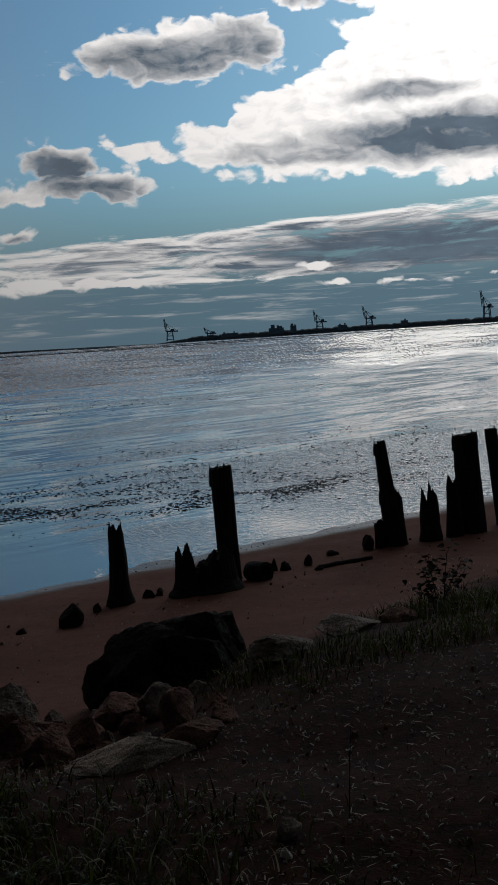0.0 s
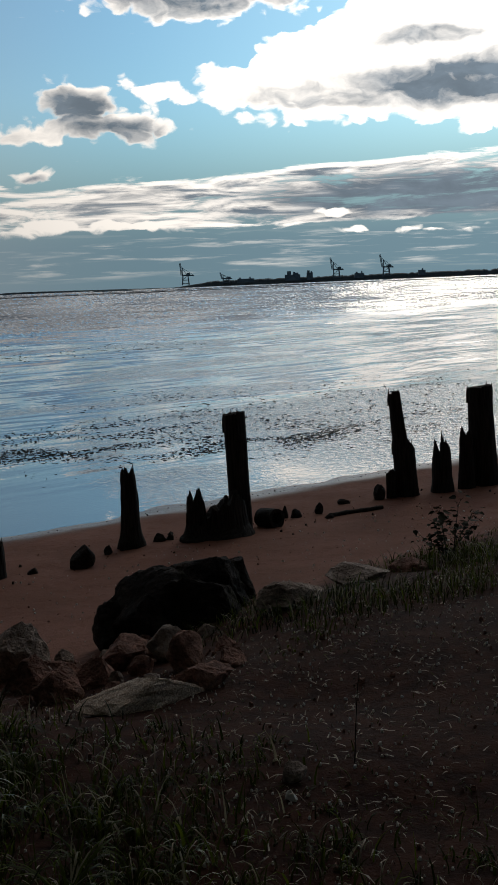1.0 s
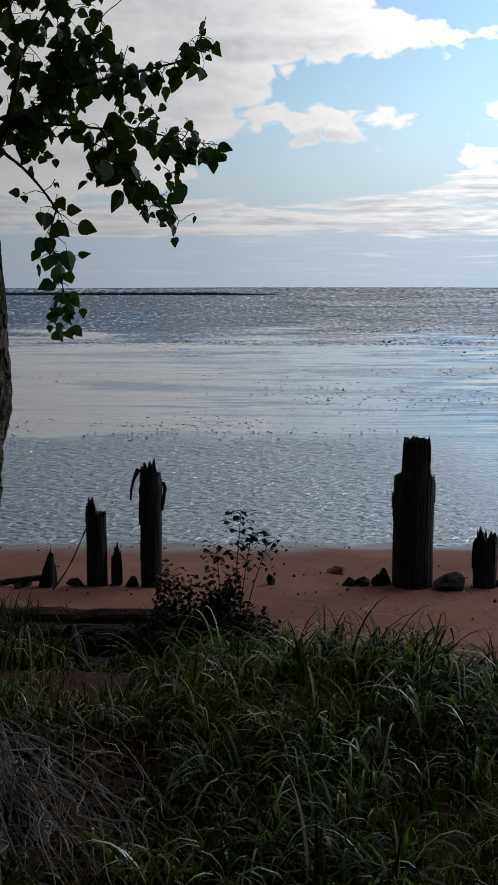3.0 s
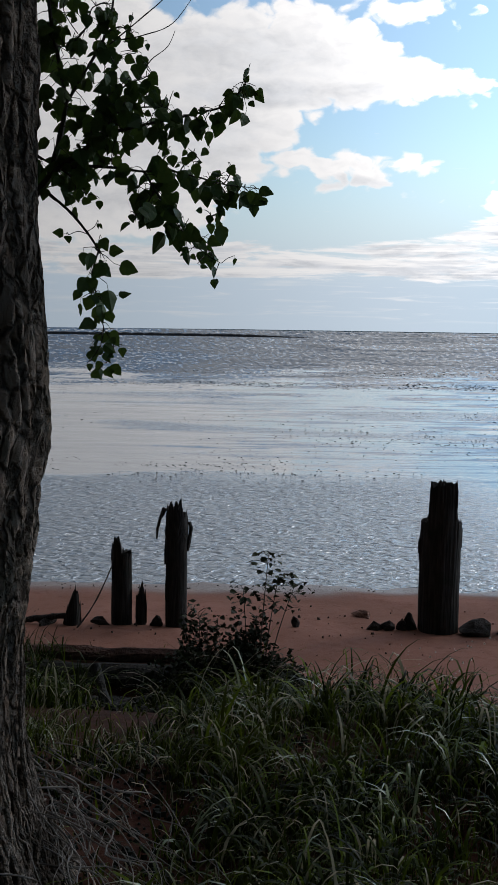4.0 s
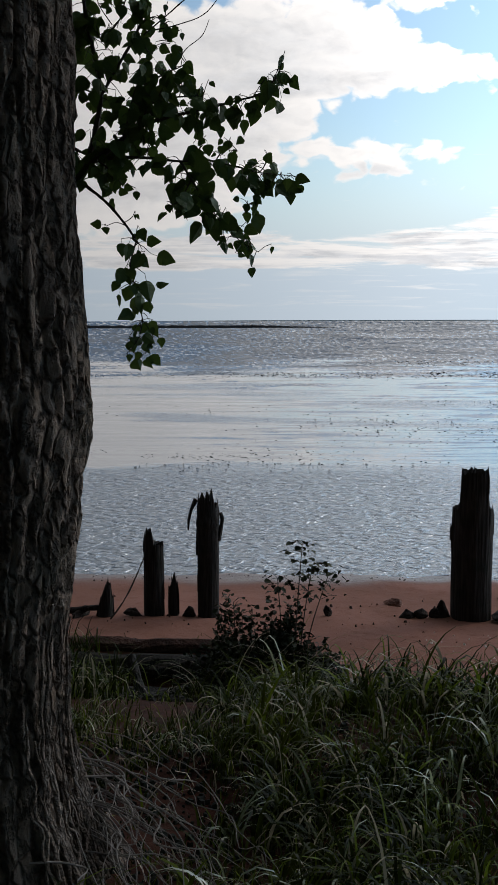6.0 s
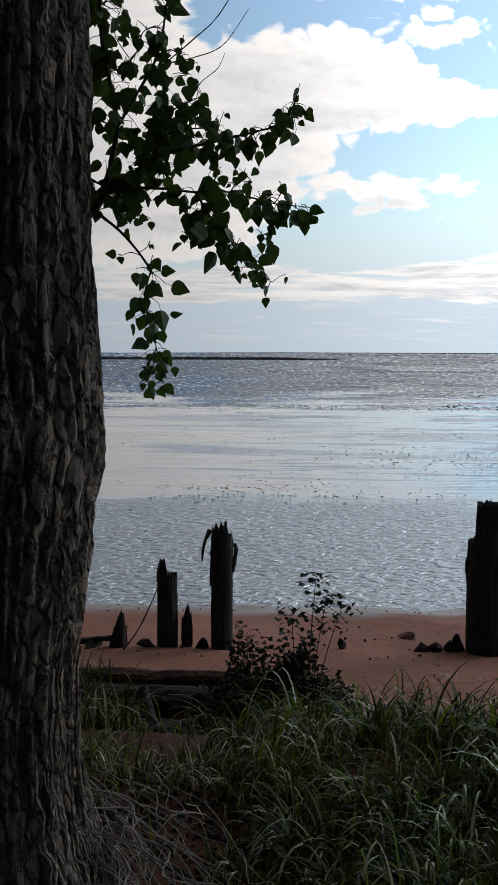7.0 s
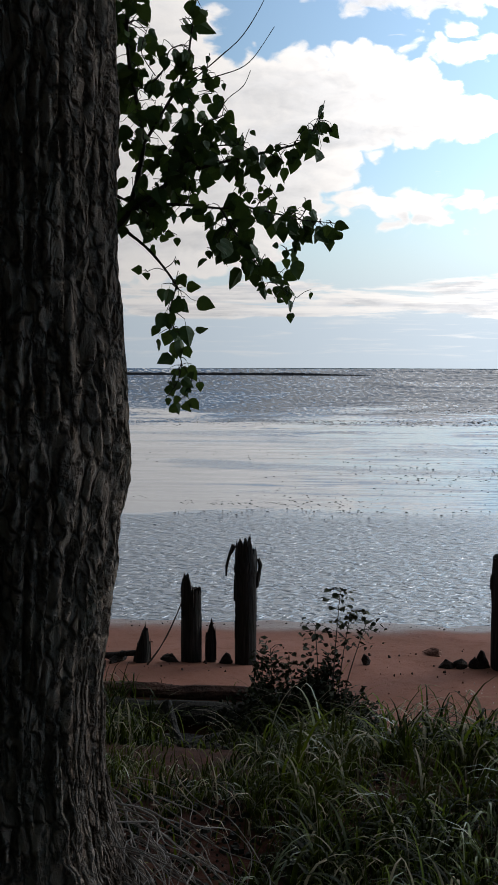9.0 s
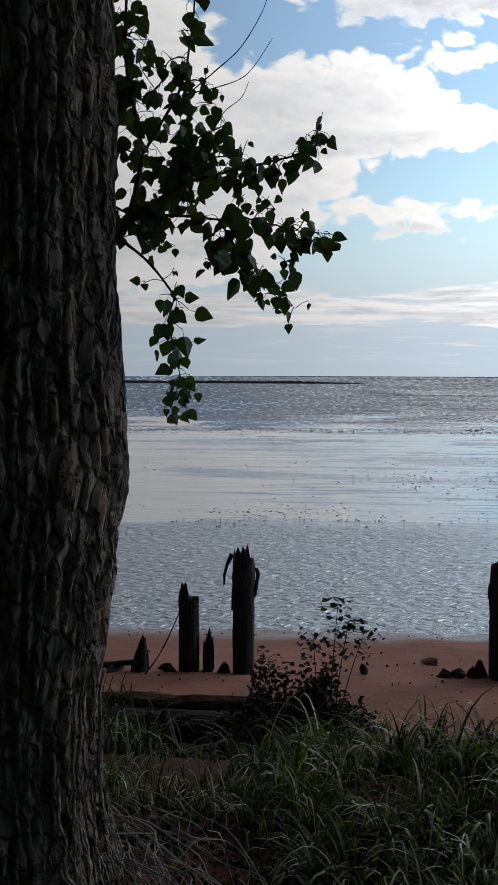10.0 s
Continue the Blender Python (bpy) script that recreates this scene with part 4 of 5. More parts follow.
ka = Vector((-5.58, 6.49, 0.0)) + Vector((6.49, 5.58, 0)).normalized() * 0.070
kz = ground_at(-5.58, 6.49)
tube(knot_bm, [Vector((ka.x, ka.y, kz + 0.60)), Vector((ka.x + 0.012, ka.y + 0.010, kz + 0.67)), Vector((ka.x + 0.026, ka.y + 0.022, kz + 0.73)), Vector((ka.x + 0.030, ka.y + 0.026, kz + 0.77)), Vector((ka.x + 0.020, ka.y + 0.018, kz + 0.82))], 0.026, 0.010, 8, 0.5, 4)
part("knot", knot_bm, WOOD, frayed, "dark knot of torn wood")

# ---- wrack and gravel ----


def chips(name, n, where, size, mat, seed, label, category, flat=0.5):
    """Many little angular bits strewn about."""
    rnd = np.random.RandomState(seed)
    verts, faces = [], []
    for _ in range(n):
        x, y = where(rnd)
        z = ground_at(x, y)
        r = size * (0.4 + 1.2 * rnd.rand() ** 2)
        k = len(verts)
        m = 5
        a0 = rnd.rand() * 6.28
        for i in range(m):
            a = a0 + 6.283 * i / m
            rr = r * (0.6 + 0.5 * rnd.rand())
            verts.append((x + rr * math.cos(a), y + rr * math.sin(a), z - 0.003))
        for i in range(m):
            a = a0 + 6.283 * i / m + 0.3
            rr = r * (0.25 + 0.4 * rnd.rand())
            verts.append((x + rr * math.cos(a), y + rr * math.sin(a), z + 0.004 + r * flat * (0.6 + 0.8 * rnd.rand())))
        for i in range(m):
            j = (i + 1) % m
            faces.append((k + i, k + j, k + m + j, k + m + i))
        faces.append(tuple(k + m + i for i in range(m)))
    ob = new(name, mesh_of(name, verts, faces, mat, False))
    return tagged(ob, label, category, kind="stuff")


def spot(u0, u1, s0, s1):
    def where(rnd):
        p = to_world(u0 + (u1 - u0) * rnd.rand(), s0 + (s1 - s0) * rnd.rand())
        return p.x, p.y
    return where


def line_spot(u0, u1, s0, spread):
    def where(rnd):
        p = to_world(u0 + (u1 - u0) * rnd.rand(), s0 + spread * rnd.randn())
        return p.x, p.y
    return where


chips("wrack", 90, line_spot(0.65, 1.55, 2.12, 0.05), 0.03, DARK_ROCK, 1, "line of dark seaweed wrack and bark on the sand", "wrack", 0.9)
# dark bits over the hollow's floor stand partly for the shade in it
chips("hollow_litter", 900, spot(-3.1, -1.5, 3.3, 5.1), 0.03, WOOD, 7, "dark litter in the hollow, also standing in for its shade", "litter", 0.5)
chips("wrack_bits", 170, line_spot(-5.0, 7.5, 2.2, 0.35), 0.012, DARK_ROCK, 2, "scattered dark bits of wrack on the sand", "wrack", 0.8)
chips("shell_bits", 420, spot(-0.5, 6.5, 2.3, 5.0), 0.010, SHELL, 3, "scattered pale shell bits on the sand", "shells", 0.5)
chips("sand_clods", 420, spot(-4.5, 6.5, 1.2, 5.2), 0.009, GREY_ROCK, 17, "brown clods and pebbles scattered over the sand", "pebbles", 0.6)
chips("gravel", 3000, spot(-0.2, 3.8, 6.2, 9.3), 0.0062, SHELL, 4, "pale gravel and shell bits on the soil", "gravel", 0.6)
chips("pebbles", 260, spot(-0.2, 3.8, 6.0, 9.3), 0.014, GREY_ROCK, 5, "brown pebbles on the soil", "pebbles", 0.7)
chips("edge_debris", 260, line_spot(-6.0, 9.0, 0.16, 0.10), 0.009, DARK_ROCK, 6, "dark line of fine debris along the water's edge", "debris", 0.35)

# dark chips put the shade between the twigs onto the ground
chips("leaf_litter", 2600, spot(-2.6, -1.2, 6.2, 8.6), 0.016, WEED, 18, "dark chips standing in for the shade at the tree's foot", "litter", 0.5)

# ---- grass ----


def blades(name, pts, heights, heads, mat, seed, label, category, width=0.006, curl=0.9, segs=4, kind="stuff", tilt=0.05):
    """Arching blades of grass as tapering strips, all in one mesh."""
    rnd = np.random.RandomState(seed)
    n = len(pts)
    pts = np.array(pts, dtype=float)
    hts = np.array(heights)
    head = rnd.rand(n) * 2 * np.pi if heads is None else np.array(heads)
    bend = curl * (0.25 + 0.9 * rnd.rand(n))
    lean0 = tilt + 0.25 * rnd.rand(n)
    w = width * (0.6 + 0.9 * rnd.rand(n)) * np.clip(hts / 0.28, 0.45, 1.2) if width > 0.007 else width * (0.6 + 0.9 * rnd.rand(n))
    dirs = np.stack([np.cos(head), np.sin(head), np.zeros(n)], 1)
    side = np.stack([-np.sin(head), np.cos(head), np.zeros(n)], 1)
    tw = (rnd.rand(n) - 0.5)[:, None] * 1.2
    side = side + dirs * tw
    rows = []
    p = pts.copy()
    ang = lean0.copy()
    for k in range(segs + 1):
        f = k / segs
        ww = (w * (1 - f ** 1.6) + 0.0006)[:, None]
        rows.append(p - side * ww / 2)
        rows.append(p + side * ww / 2)
        step = (hts / segs)[:, None]
        p = p + step * (dirs * np.sin(ang)[:, None] + np.array([0, 0, 1.0]) * np.cos(ang)[:, None])
        ang = ang + bend * (0.5 + f)
    verts = np.stack(rows, 1).reshape(-1, 3)
    per = 2 * (segs + 1)
    base = (np.arange(n) * per)[:, None, None]
    quad = np.array([[2 * k, 2 * k + 1, 2 * k + 3, 2 * k + 2] for k in range(segs)])[None]
    faces = (base + quad).reshape(-1, 4)
    me = bpy.data.meshes.new(name)
    me.vertices.add(len(verts))
    me.vertices.foreach_set("co", verts.ravel())
    me.loops.add(faces.size)
    me.loops.foreach_set("vertex_index", faces.ravel())
    me.polygons.add(len(faces))
    me.polygons.foreach_set("loop_start", np.arange(len(faces)) * 4)
    me.polygons.foreach_set("use_smooth", np.ones(len(faces), dtype=bool))
    me.update(calc_edges=True)
    me.validate()
    me.materials.append(mat)
    return tagged(new(name, me), label, category, kind=kind)


def tufts(n, per, u0, u1, s0, s1, chance, length, seed):
    """Blades in tussocks: points, lengths and headings."""
    rnd = random.Random(seed)
    pts, hts, heads = [], [], []
    while n > 0:
        u, s = rnd.uniform(u0, u1), rnd.uniform(s0, s1)
        c = chance(u, s)
        p = to_world(u, s)
        if rnd.random() > c or (p - TREE).length < 0.46:
            continue
        n -= 1
        tall = length(u, s, c) * rnd.uniform(0.7, 1.25)
        wide = rnd.uniform(0.02, 0.06)
        way_out = rnd.uniform(0, 6.28)
        for _ in range(int(per * rnd.uniform(0.5, 1.4))):
            a = rnd.uniform(0, 6.28)
            r = wide * math.sqrt(rnd.random())
            q = Vector((p.x + r * math.cos(a), p.y + r * math.sin(a), 0))
            pts.append((q.x, q.y, ground_at(q.x, q.y) - 0.01))
            hts.append(tall * rnd.uniform(0.45, 1.2))
            heads.append(a + rnd.gauss(0, 0.6) if rnd.random() < 0.7 else way_out + rnd.gauss(0, 0.5))
    return pts, hts, heads


def sow(n, u0, u1, s0, s1, chance, length, seed, lift=-0.01):
    rnd = random.Random(seed)
    pts, hts = [], []
    while len(pts) < n:
        u, s = rnd.uniform(u0, u1), rnd.uniform(s0, s1)
        c = chance(u, s)
        if rnd.random() > c:
            continue
        p = to_world(u, s)
        if (p - TREE).length < 0.40:
            continue
        p.z = ground_z(u, s) + lift
        pts.append(tuple(p))
        hts.append(length(u, s, c) * rnd.uniform(0.5, 1.25))
    return pts, hts, None


def lush(u, s):
    """How thick the grass stands: thick on the mound, thin on the trodden soil."""
    edge = float(np.interp(u, [-5, -3.1, -2.7, -1.6, -1.3, -0.2, 0.3, 1.0], [4.4, 4.4, 5.65, 5.65, 4.9, 5.15, 5.9, 6.6])) + 0.2 * noise.noise((u * 1.7, 0, 0))
    c = max(0.0, min(1.0, (s - edge) / 0.25))
    c *= 1 - 0.97 * max(0.0, min(1.0, (u + 0.15) / 1.0))
    if 0.2 < u < 1.5 and s < 7.1:
        c *= 0.08 if s < 6.3 else 0.35          # the rock heap
    if -2.40 < u < -1.70 and 6.55 < s < 7.7:
        c *= 0.14          # dry twigs lie here
    return c * (0.50 + 0.50 * max(0.0, min(1.0, 0.5 + 2.6 * noise.noise((u * 2.3, s * 2.3, 3)))))


def grass_length(u, s, c):
    mound = math.exp(-((u + 0.85) / 0.9) ** 2 - ((s - 5.6) / 0.8) ** 2)
    mound -= 0.75 * math.exp(-((u + 2.1) / 0.55) ** 2 - ((s - 6.0) / 0.55) ** 2)          # low round the hollow
    return (0.15 + 0.17 * c + 0.20 * mound) * (1 - 0.50 * max(0.0, min(1.0, (u + 0.6) / 1.1)))


blades("long_grass", *tufts(1050, 19, -4.5, 1.2, 4.3, 9.3, lush, grass_length, 1), GRASS, 1,
       "thick long arching green grass on the bank", "grass", 0.0088, 1.05, 7)
blades("pale_grass", *tufts(240, 7, -4.5, 1.2, 4.8, 9.3, lush, lambda u, s, c: 1.05 * grass_length(u, s, c), 31), PALE_GRASS, 31,
       "pale greyish blades arching out of the green grass", "grass", 0.0075, 1.15, 7)
blades("under_grass", *sow(16000, -4.5, 1.0, 4.4, 9.2, lush, lambda u, s, c: 0.10 + 0.06 * c, 11), GRASS, 11,
       "short green grass between the tussocks", "grass", 0.006, 0.8, 4)
blades("short_grass", *sow(9000, -3.0, 5.0, 5.4, 9.4, lambda u, s: 0.12 + 0.88 * max(0, noise.noise((u * 1.7, s * 1.7, 9))) if s > 5.9 - 0.2 * u else 0.0, lambda u, s, c: 0.03 + 0.05 * c, 2), GRASS, 2,
       "short sparse green grass on the soil", "grass", 0.0032, 1.1, 4, tilt=0.45)
blades("rough_grass", *sow(16000, -9.0, 8.0, 6.4, 17.0, lambda u, s: 0.9 if (s > 9.2 or u < -4.3 or u > 4.8) and to_world(u, s).length > 0.5 else 0.0, lambda u, s, c: 0.10, 15), GRASS, 15,
       "rough grass spreading over the bank under the trees", "grass", 0.007, 0.8, 3)
blades("straw_litter", *sow(1500, -0.3, 3.8, 6.2, 9.3, lambda u, s: 1.0, lambda u, s, c: 0.045, 14, 0.006), STRAW, 14,
       "pale straw litter lying on the soil", "straw", 0.004, 0.35, 3, tilt=1.25)
blades("bank_edge_grass", *sow(4200, 1.5, 6.5, 5.2, 6.7, lambda u, s: max(0.0, min(1.0, 0.4 + 1.5 * noise.noise((u * 1.2, s * 1.2, 4)))), lambda u, s, c: 0.06 + 0.09 * c, 3), GRASS, 3,
       "dark grass along the edge of the bank", "grass", 0.005, 1.1, 4)
blades("dry_grass", *sow(1500, -4.0, 3.0, 4.8, 9.2, lambda u, s: (0.03 if -2.7 < u < -1.4 and s < 7.7 else 1.0) if u < 0.8 else 0.35, lambda u, s, c: 0.16 if u < 0.5 else 0.07, 4), STRAW, 4,
       "dry pale grass stalks among green grass", "dry grass", 0.004, 1.3, 5)
blades("tree_foot_straw", *sow(40, -2.6, -1.5, 6.3, 7.6, lambda u, s: 1.0, lambda u, s, c: 0.30, 5), STRAW, 5,
       "tangled dry stalks and rootlets at the tree's foot", "dry stalks", 0.005, 1.2, 6)
blades("hollow_edge_grass", *sow(3400, -4.2, -1.4, 2.95, 5.6, lambda u, s: 0.05 if 3.1 < s < 4.3 and u > -2.65 else (0.9 if u < -2.75 else 0.30 if s > 5.0 else 0.10), lambda u, s, c: 0.19 if u < -2.75 else 0.11, 6), GRASS, 6,
       "straggling grass round the hollow", "grass", 0.006, 0.9, 5)

blades("tree_side_grass", *sow(2200, -3.6, -2.3, 3.1, 5.2, lambda u, s: 1.0 if u < -2.72 + 0.25 * (s - 3.1) else 0.12, lambda u, s, c: 0.36, 16), GRASS, 16,
       "dark grass clump between the tree and the hollow", "grass", 0.008, 0.9, 5)

# ---- leaves, weeds and shrubs ----


def leaf_mesh(name, seed, mat, long=0.075, wide=0.066):
    """A pointed deltoid leaf, folded along its rib, on a short stalk."""
    rnd = random.Random(seed)
    half = [(0.0, 0.0), (0.22, 0.01), (0.41, 0.09), (0.51, 0.23), (0.50, 0.37), (0.41, 0.54), (0.25, 0.74), (0.09, 0.91), (0.0, 1.0)]
    fold, curl = rnd.uniform(0.03, 0.22), rnd.uniform(-0.3, 0.4)
    verts, faces = [], []
    for i, (x, y) in enumerate(half):
        zc = curl * y * y * 0.5
        jx = 1 + rnd.uniform(-0.08, 0.08)
        verts.append((0, y * long, zc * long))
        verts.append((x * wide * jx, y * long, (zc + fold * x) * long + rnd.uniform(-0.002, 0.002)))
        verts.append((-x * wide * jx, y * long, (zc + fold * x) * long + rnd.uniform(-0.002, 0.002)))
    for i in range(len(half) - 1):
        a, b = 3 * i, 3 * i + 3
        faces += [(a, a + 1, b + 1, b), (a, b, b + 2, a + 2)]
    k = len(verts)
    verts += [(-0.0009, -0.026, 0), (0.0009, -0.026, 0), (0.0012, 0.0, 0), (-0.0012, 0.0, 0)]
    faces.append((k, k + 1, k + 2, k + 3))
    me = mesh_of(name, verts, faces, mat, False)
    return me


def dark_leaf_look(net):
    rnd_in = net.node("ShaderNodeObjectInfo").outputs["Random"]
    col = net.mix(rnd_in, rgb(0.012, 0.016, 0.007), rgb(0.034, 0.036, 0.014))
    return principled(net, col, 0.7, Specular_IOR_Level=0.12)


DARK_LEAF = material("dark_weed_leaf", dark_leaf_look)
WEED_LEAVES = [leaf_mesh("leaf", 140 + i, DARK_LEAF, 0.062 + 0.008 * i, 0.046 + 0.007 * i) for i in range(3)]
LEAVES = [leaf_mesh("leaf", 100 + i, LEAF, 0.062 + 0.008 * i, 0.051 + 0.006 * i) for i in range(4)]
rnd = random.Random(77)


def hang_leaf(parent, p, heading, size=1.0, droop=None, kinds=None):
    """A leaf hung from a twig point, pointing outwards and down."""
    ob = new("leaf", rnd.choice(kinds or LEAVES))
    d = droop if droop is not None else rnd.uniform(-1.35, -0.25)
    ob.parent = parent
    ob.matrix_parent_inverse = parent.matrix_world.inverted()
    rot = Euler((d, rnd.uniform(-0.7, 0.7), heading + rnd.uniform(-1.6, 1.6)))
    k = size * rnd.uniform(0.65, 1.25)
    ob.matrix_world = Matrix.LocRotScale(p + Vector((rnd.gauss(0, 0.022), rnd.gauss(0, 0.04), rnd.gauss(0, 0.022))), rot, (k, k, k))
    return ob


def dangle_leaf(parent, p, sideways, size):
    """A poplar leaf on its flat stalk: the blade hangs from the twig, turned broadside to the camera's view."""
    ob = new("leaf", rnd.choice(LEAVES))
    ob.parent = parent
    ob.matrix_parent_inverse = parent.matrix_world.inverted()
    a = rnd.gauss(0, 0.75) + sideways
    tip = (RIGHT * math.sin(a) - Vector((0, 0, 1)) * math.cos(a) + OUT * rnd.gauss(0, 0.35)).normalized()
    face = (OUT + RIGHT * rnd.gauss(0, 0.85) + Vector((0, 0, rnd.gauss(0, 0.5)))) * rnd.choice((-1, 1))
    side = tip.cross(face).normalized()
    face = side.cross(tip).normalized()
    k = size * rnd.uniform(0.55, 1.2)
    m = Matrix((side, tip, face)).transposed().to_4x4()
    ob.matrix_world = Matrix.Translation(p + tip * 0.026 * k) @ m @ Matrix.Scale(k, 4)
    return ob


# the bough that hangs out over the water: right and up of where it leaves the trunk, in metres
BOUGH_AT = Vector((-2.419, 2.220, 2.83))
RIGHT, OUT = Vector((0.763, 0.646, 0.0)), Vector((-0.646, 0.763, 0.0))


def bough(pts, r0, r1, leaves, label="", spread=0.024, size=0.68, deep=0.0, sideways=0.0, start=0.0):
    """A twig through points to the right of and above the fork, with so many leaves hung along it on short side stalks."""
    line = smooth_line([BOUGH_AT + RIGHT * a + Vector((0, 0, b)) + OUT * (0.10 + deep + 0.10 * noise.noise((a * 2, b * 2, 7))) for a, b in pts])
    bm = bmesh.new()
    tube(bm, line, r0, r1, 6, 0.25, len(pts))
    ob = part("branch", bm, TWIG, tree, label)
    ob.matrix_parent_inverse = Matrix.Translation(-tree.location)
    leaves = math.ceil(leaves * 1.1)
    for k in range(leaves):
        f = start + (1 - start) * (k + rnd.random()) / leaves
        p = line[min(int(f * len(line)), len(line) - 1)]
        q = p + RIGHT * max(-1.6, min(1.6, rnd.gauss(0, 1))) * spread + Vector((0, 0, max(-1.6, min(1.6, rnd.gauss(0, 1))) * spread)) + OUT * rnd.gauss(0, 0.05)
        if (q - p).length > 0.018:
            bm = bmesh.new()
            tube(bm, [p, p.lerp(q, 0.5) + Vector((0, 0, 0.004)), q], 0.0014, 0.0009, 4)
            part("stalk", bm, TWIG, ob)
        dangle_leaf(ob, q, sideways, size * (1.0 if f < 0.85 else 0.75))
    return ob


bpy.context.view_layer.update()
bough([(-0.10, -0.10), (0.017, 0.057), (0.084, 0.106), (0.142, 0.148), (0.201, 0.181), (0.292, 0.206)], 0.011, 0.005, 26, "leafy branch bending out over the water", start=0.2)
bough([(0.292, 0.206), (0.359, 0.222), (0.458, 0.25), (0.525, 0.272), (0.574, 0.321), (0.586, 0.346)], 0.005, 0.0015, 34, sideways=0.3)
bough([(0.026, 0.078), (0.126, 0.085), (0.209, 0.082), (0.293, 0.074), (0.359, 0.083)], 0.006, 0.003, 16)
bough([(0.359, 0.083), (0.459, 0.063), (0.526, 0.047), (0.576, 0.042), (0.627, 0.037)], 0.003, 0.001, 30, sideways=0.25)
bough([(0.293, 0.074), (0.334, 0.008), (0.376, -0.05), (0.41, -0.099)], 0.004, 0.0015, 26, size=0.74)
bough([(0.359, 0.083), (0.326, 0.025), (0.293, -0.033), (0.268, -0.05)], 0.003, 0.001, 16, size=0.80)
bough([(0.41, -0.099), (0.444, -0.132), (0.477, -0.157), (0.52, -0.182)], 0.002, 0.001, 20, size=0.5, sideways=0.4)
bough([(-0.033, 0.04), (0.017, 0.007), (0.080, -0.045), (0.135, -0.110), (0.168, -0.160)], 0.006, 0.003, 3, start=0.85)
bough([(0.165, -0.15), (0.146, -0.225), (0.163, -0.30), (0.180, -0.384)], 0.003, 0.0015, 26, "drooping end of the branch", spread=0.026)
bough([(0.180, -0.377), (0.170, -0.426), (0.148, -0.462), (0.130, -0.480)], 0.0015, 0.001, 7, spread=0.014, size=0.55)
bough([(0.180, -0.384), (0.207, -0.426), (0.199, -0.462), (0.185, -0.480)], 0.0015, 0.001, 9, spread=0.014, size=0.55)
bough([(0.135, -0.11), (0.105, -0.10), (0.075, -0.11)], 0.0015, 0.001, 1, spread=0.0, size=0.6, start=0.9)
bough([(0.13, -0.10), (0.150, -0.087), (0.160, -0.07)], 0.0015, 0.001, 1, spread=0.0, size=0.35, start=0.9)
bough([(0.017, 0.057), (0.043, 0.147), (0.063, 0.262), (0.051, 0.36)], 0.009, 0.007, 22, spread=0.03)
bough([(0.051, 0.36), (0.027, 0.474), (0.019, 0.571), (0.024, 0.684), (0.04, 0.85)], 0.007, 0.004, 46, spread=0.036)
bough([(0.063, 0.262), (0.126, 0.36), (0.184, 0.458), (0.209, 0.572), (0.222, 0.684), (0.22, 0.85)], 0.005, 0.002, 26, spread=0.026)
bough([(0.192, 0.426), (0.292, 0.507), (0.358, 0.572), (0.42, 0.677), (0.44, 0.75)], 0.0022, 0.0008, 0, "bare twig")
bough([(0.226, 0.439), (0.292, 0.454), (0.374, 0.494), (0.448, 0.601)], 0.0022, 0.0008, 0, "bare twig")
bough([(0.292, 0.36), (0.315, 0.39), (0.358, 0.426), (0.379, 0.472)], 0.0018, 0.0008, 0, "bare twig")
bough([(0.101, 0.458), (0.064, 0.514), (0.064, 0.547), (0.08, 0.587)], 0.0018, 0.0008, 0, "bare twig")
bough([(0.134, 0.151), (0.156, 0.246), (0.184, 0.32), (0.209, 0.377)], 0.004, 0.0015, 34, spread=0.030)
bough([(0.176, 0.181), (0.217, 0.238), (0.292, 0.255), (0.359, 0.255)], 0.004, 0.0015, 32)
bough([(0.184, 0.279), (0.251, 0.32), (0.292, 0.336), (0.317, 0.353)], 0.003, 0.001, 18, size=0.65)
bough([(-0.10, 0.25), (-0.015, 0.291), (0.063, 0.262)], 0.005, 0.002, 14)
bough([(-0.10, 0.15), (0.001, 0.106), (0.076, 0.062), (0.126, 0.007)], 0.005, 0.0015, 30, spread=0.026)
bough([(-0.12, 0.40), (-0.039, 0.457), (0.027, 0.474), (0.063, 0.425)], 0.005, 0.0015, 28, spread=0.03)
bough([(-0.12, 0.64), (-0.014, 0.603), (0.044, 0.611)], 0.005, 0.002, 24, spread=0.03)
bough([(0.184, 0.458), (0.226, 0.474), (0.259, 0.442), (0.267, 0.402)], 0.002, 0.001, 18, size=0.5)
bough([(0.077, 0.425), (0.126, 0.474), (0.143, 0.523), (0.176, 0.539)], 0.003, 0.001, 18, size=0.6)
bough([(0.201, 0.173), (0.209, 0.131), (0.192, 0.09)], 0.002, 0.001, 7)
bough([(0.51, 0.05), (0.535, 0.009), (0.51, -0.033), (0.485, -0.050)], 0.002, 0.001, 14, spread=0.014)
bough([(0.425, 0.244), (0.459, 0.223), (0.467, 0.195)], 0.002, 0.001, 7, size=0.5)
bough([(0.343, 0.086), (0.351, 0.124), (0.342, 0.155)], 0.002, 0.001, 6, spread=0.014)
bough([(0.393, 0.074), (0.418, 0.108), (0.459, 0.108)], 0.002, 0.001, 7, size=0.5)
bough([(0.526, 0.05), (0.54, 0.07), (0.546, 0.10)], 0.002, 0.001, 3, spread=0.010)

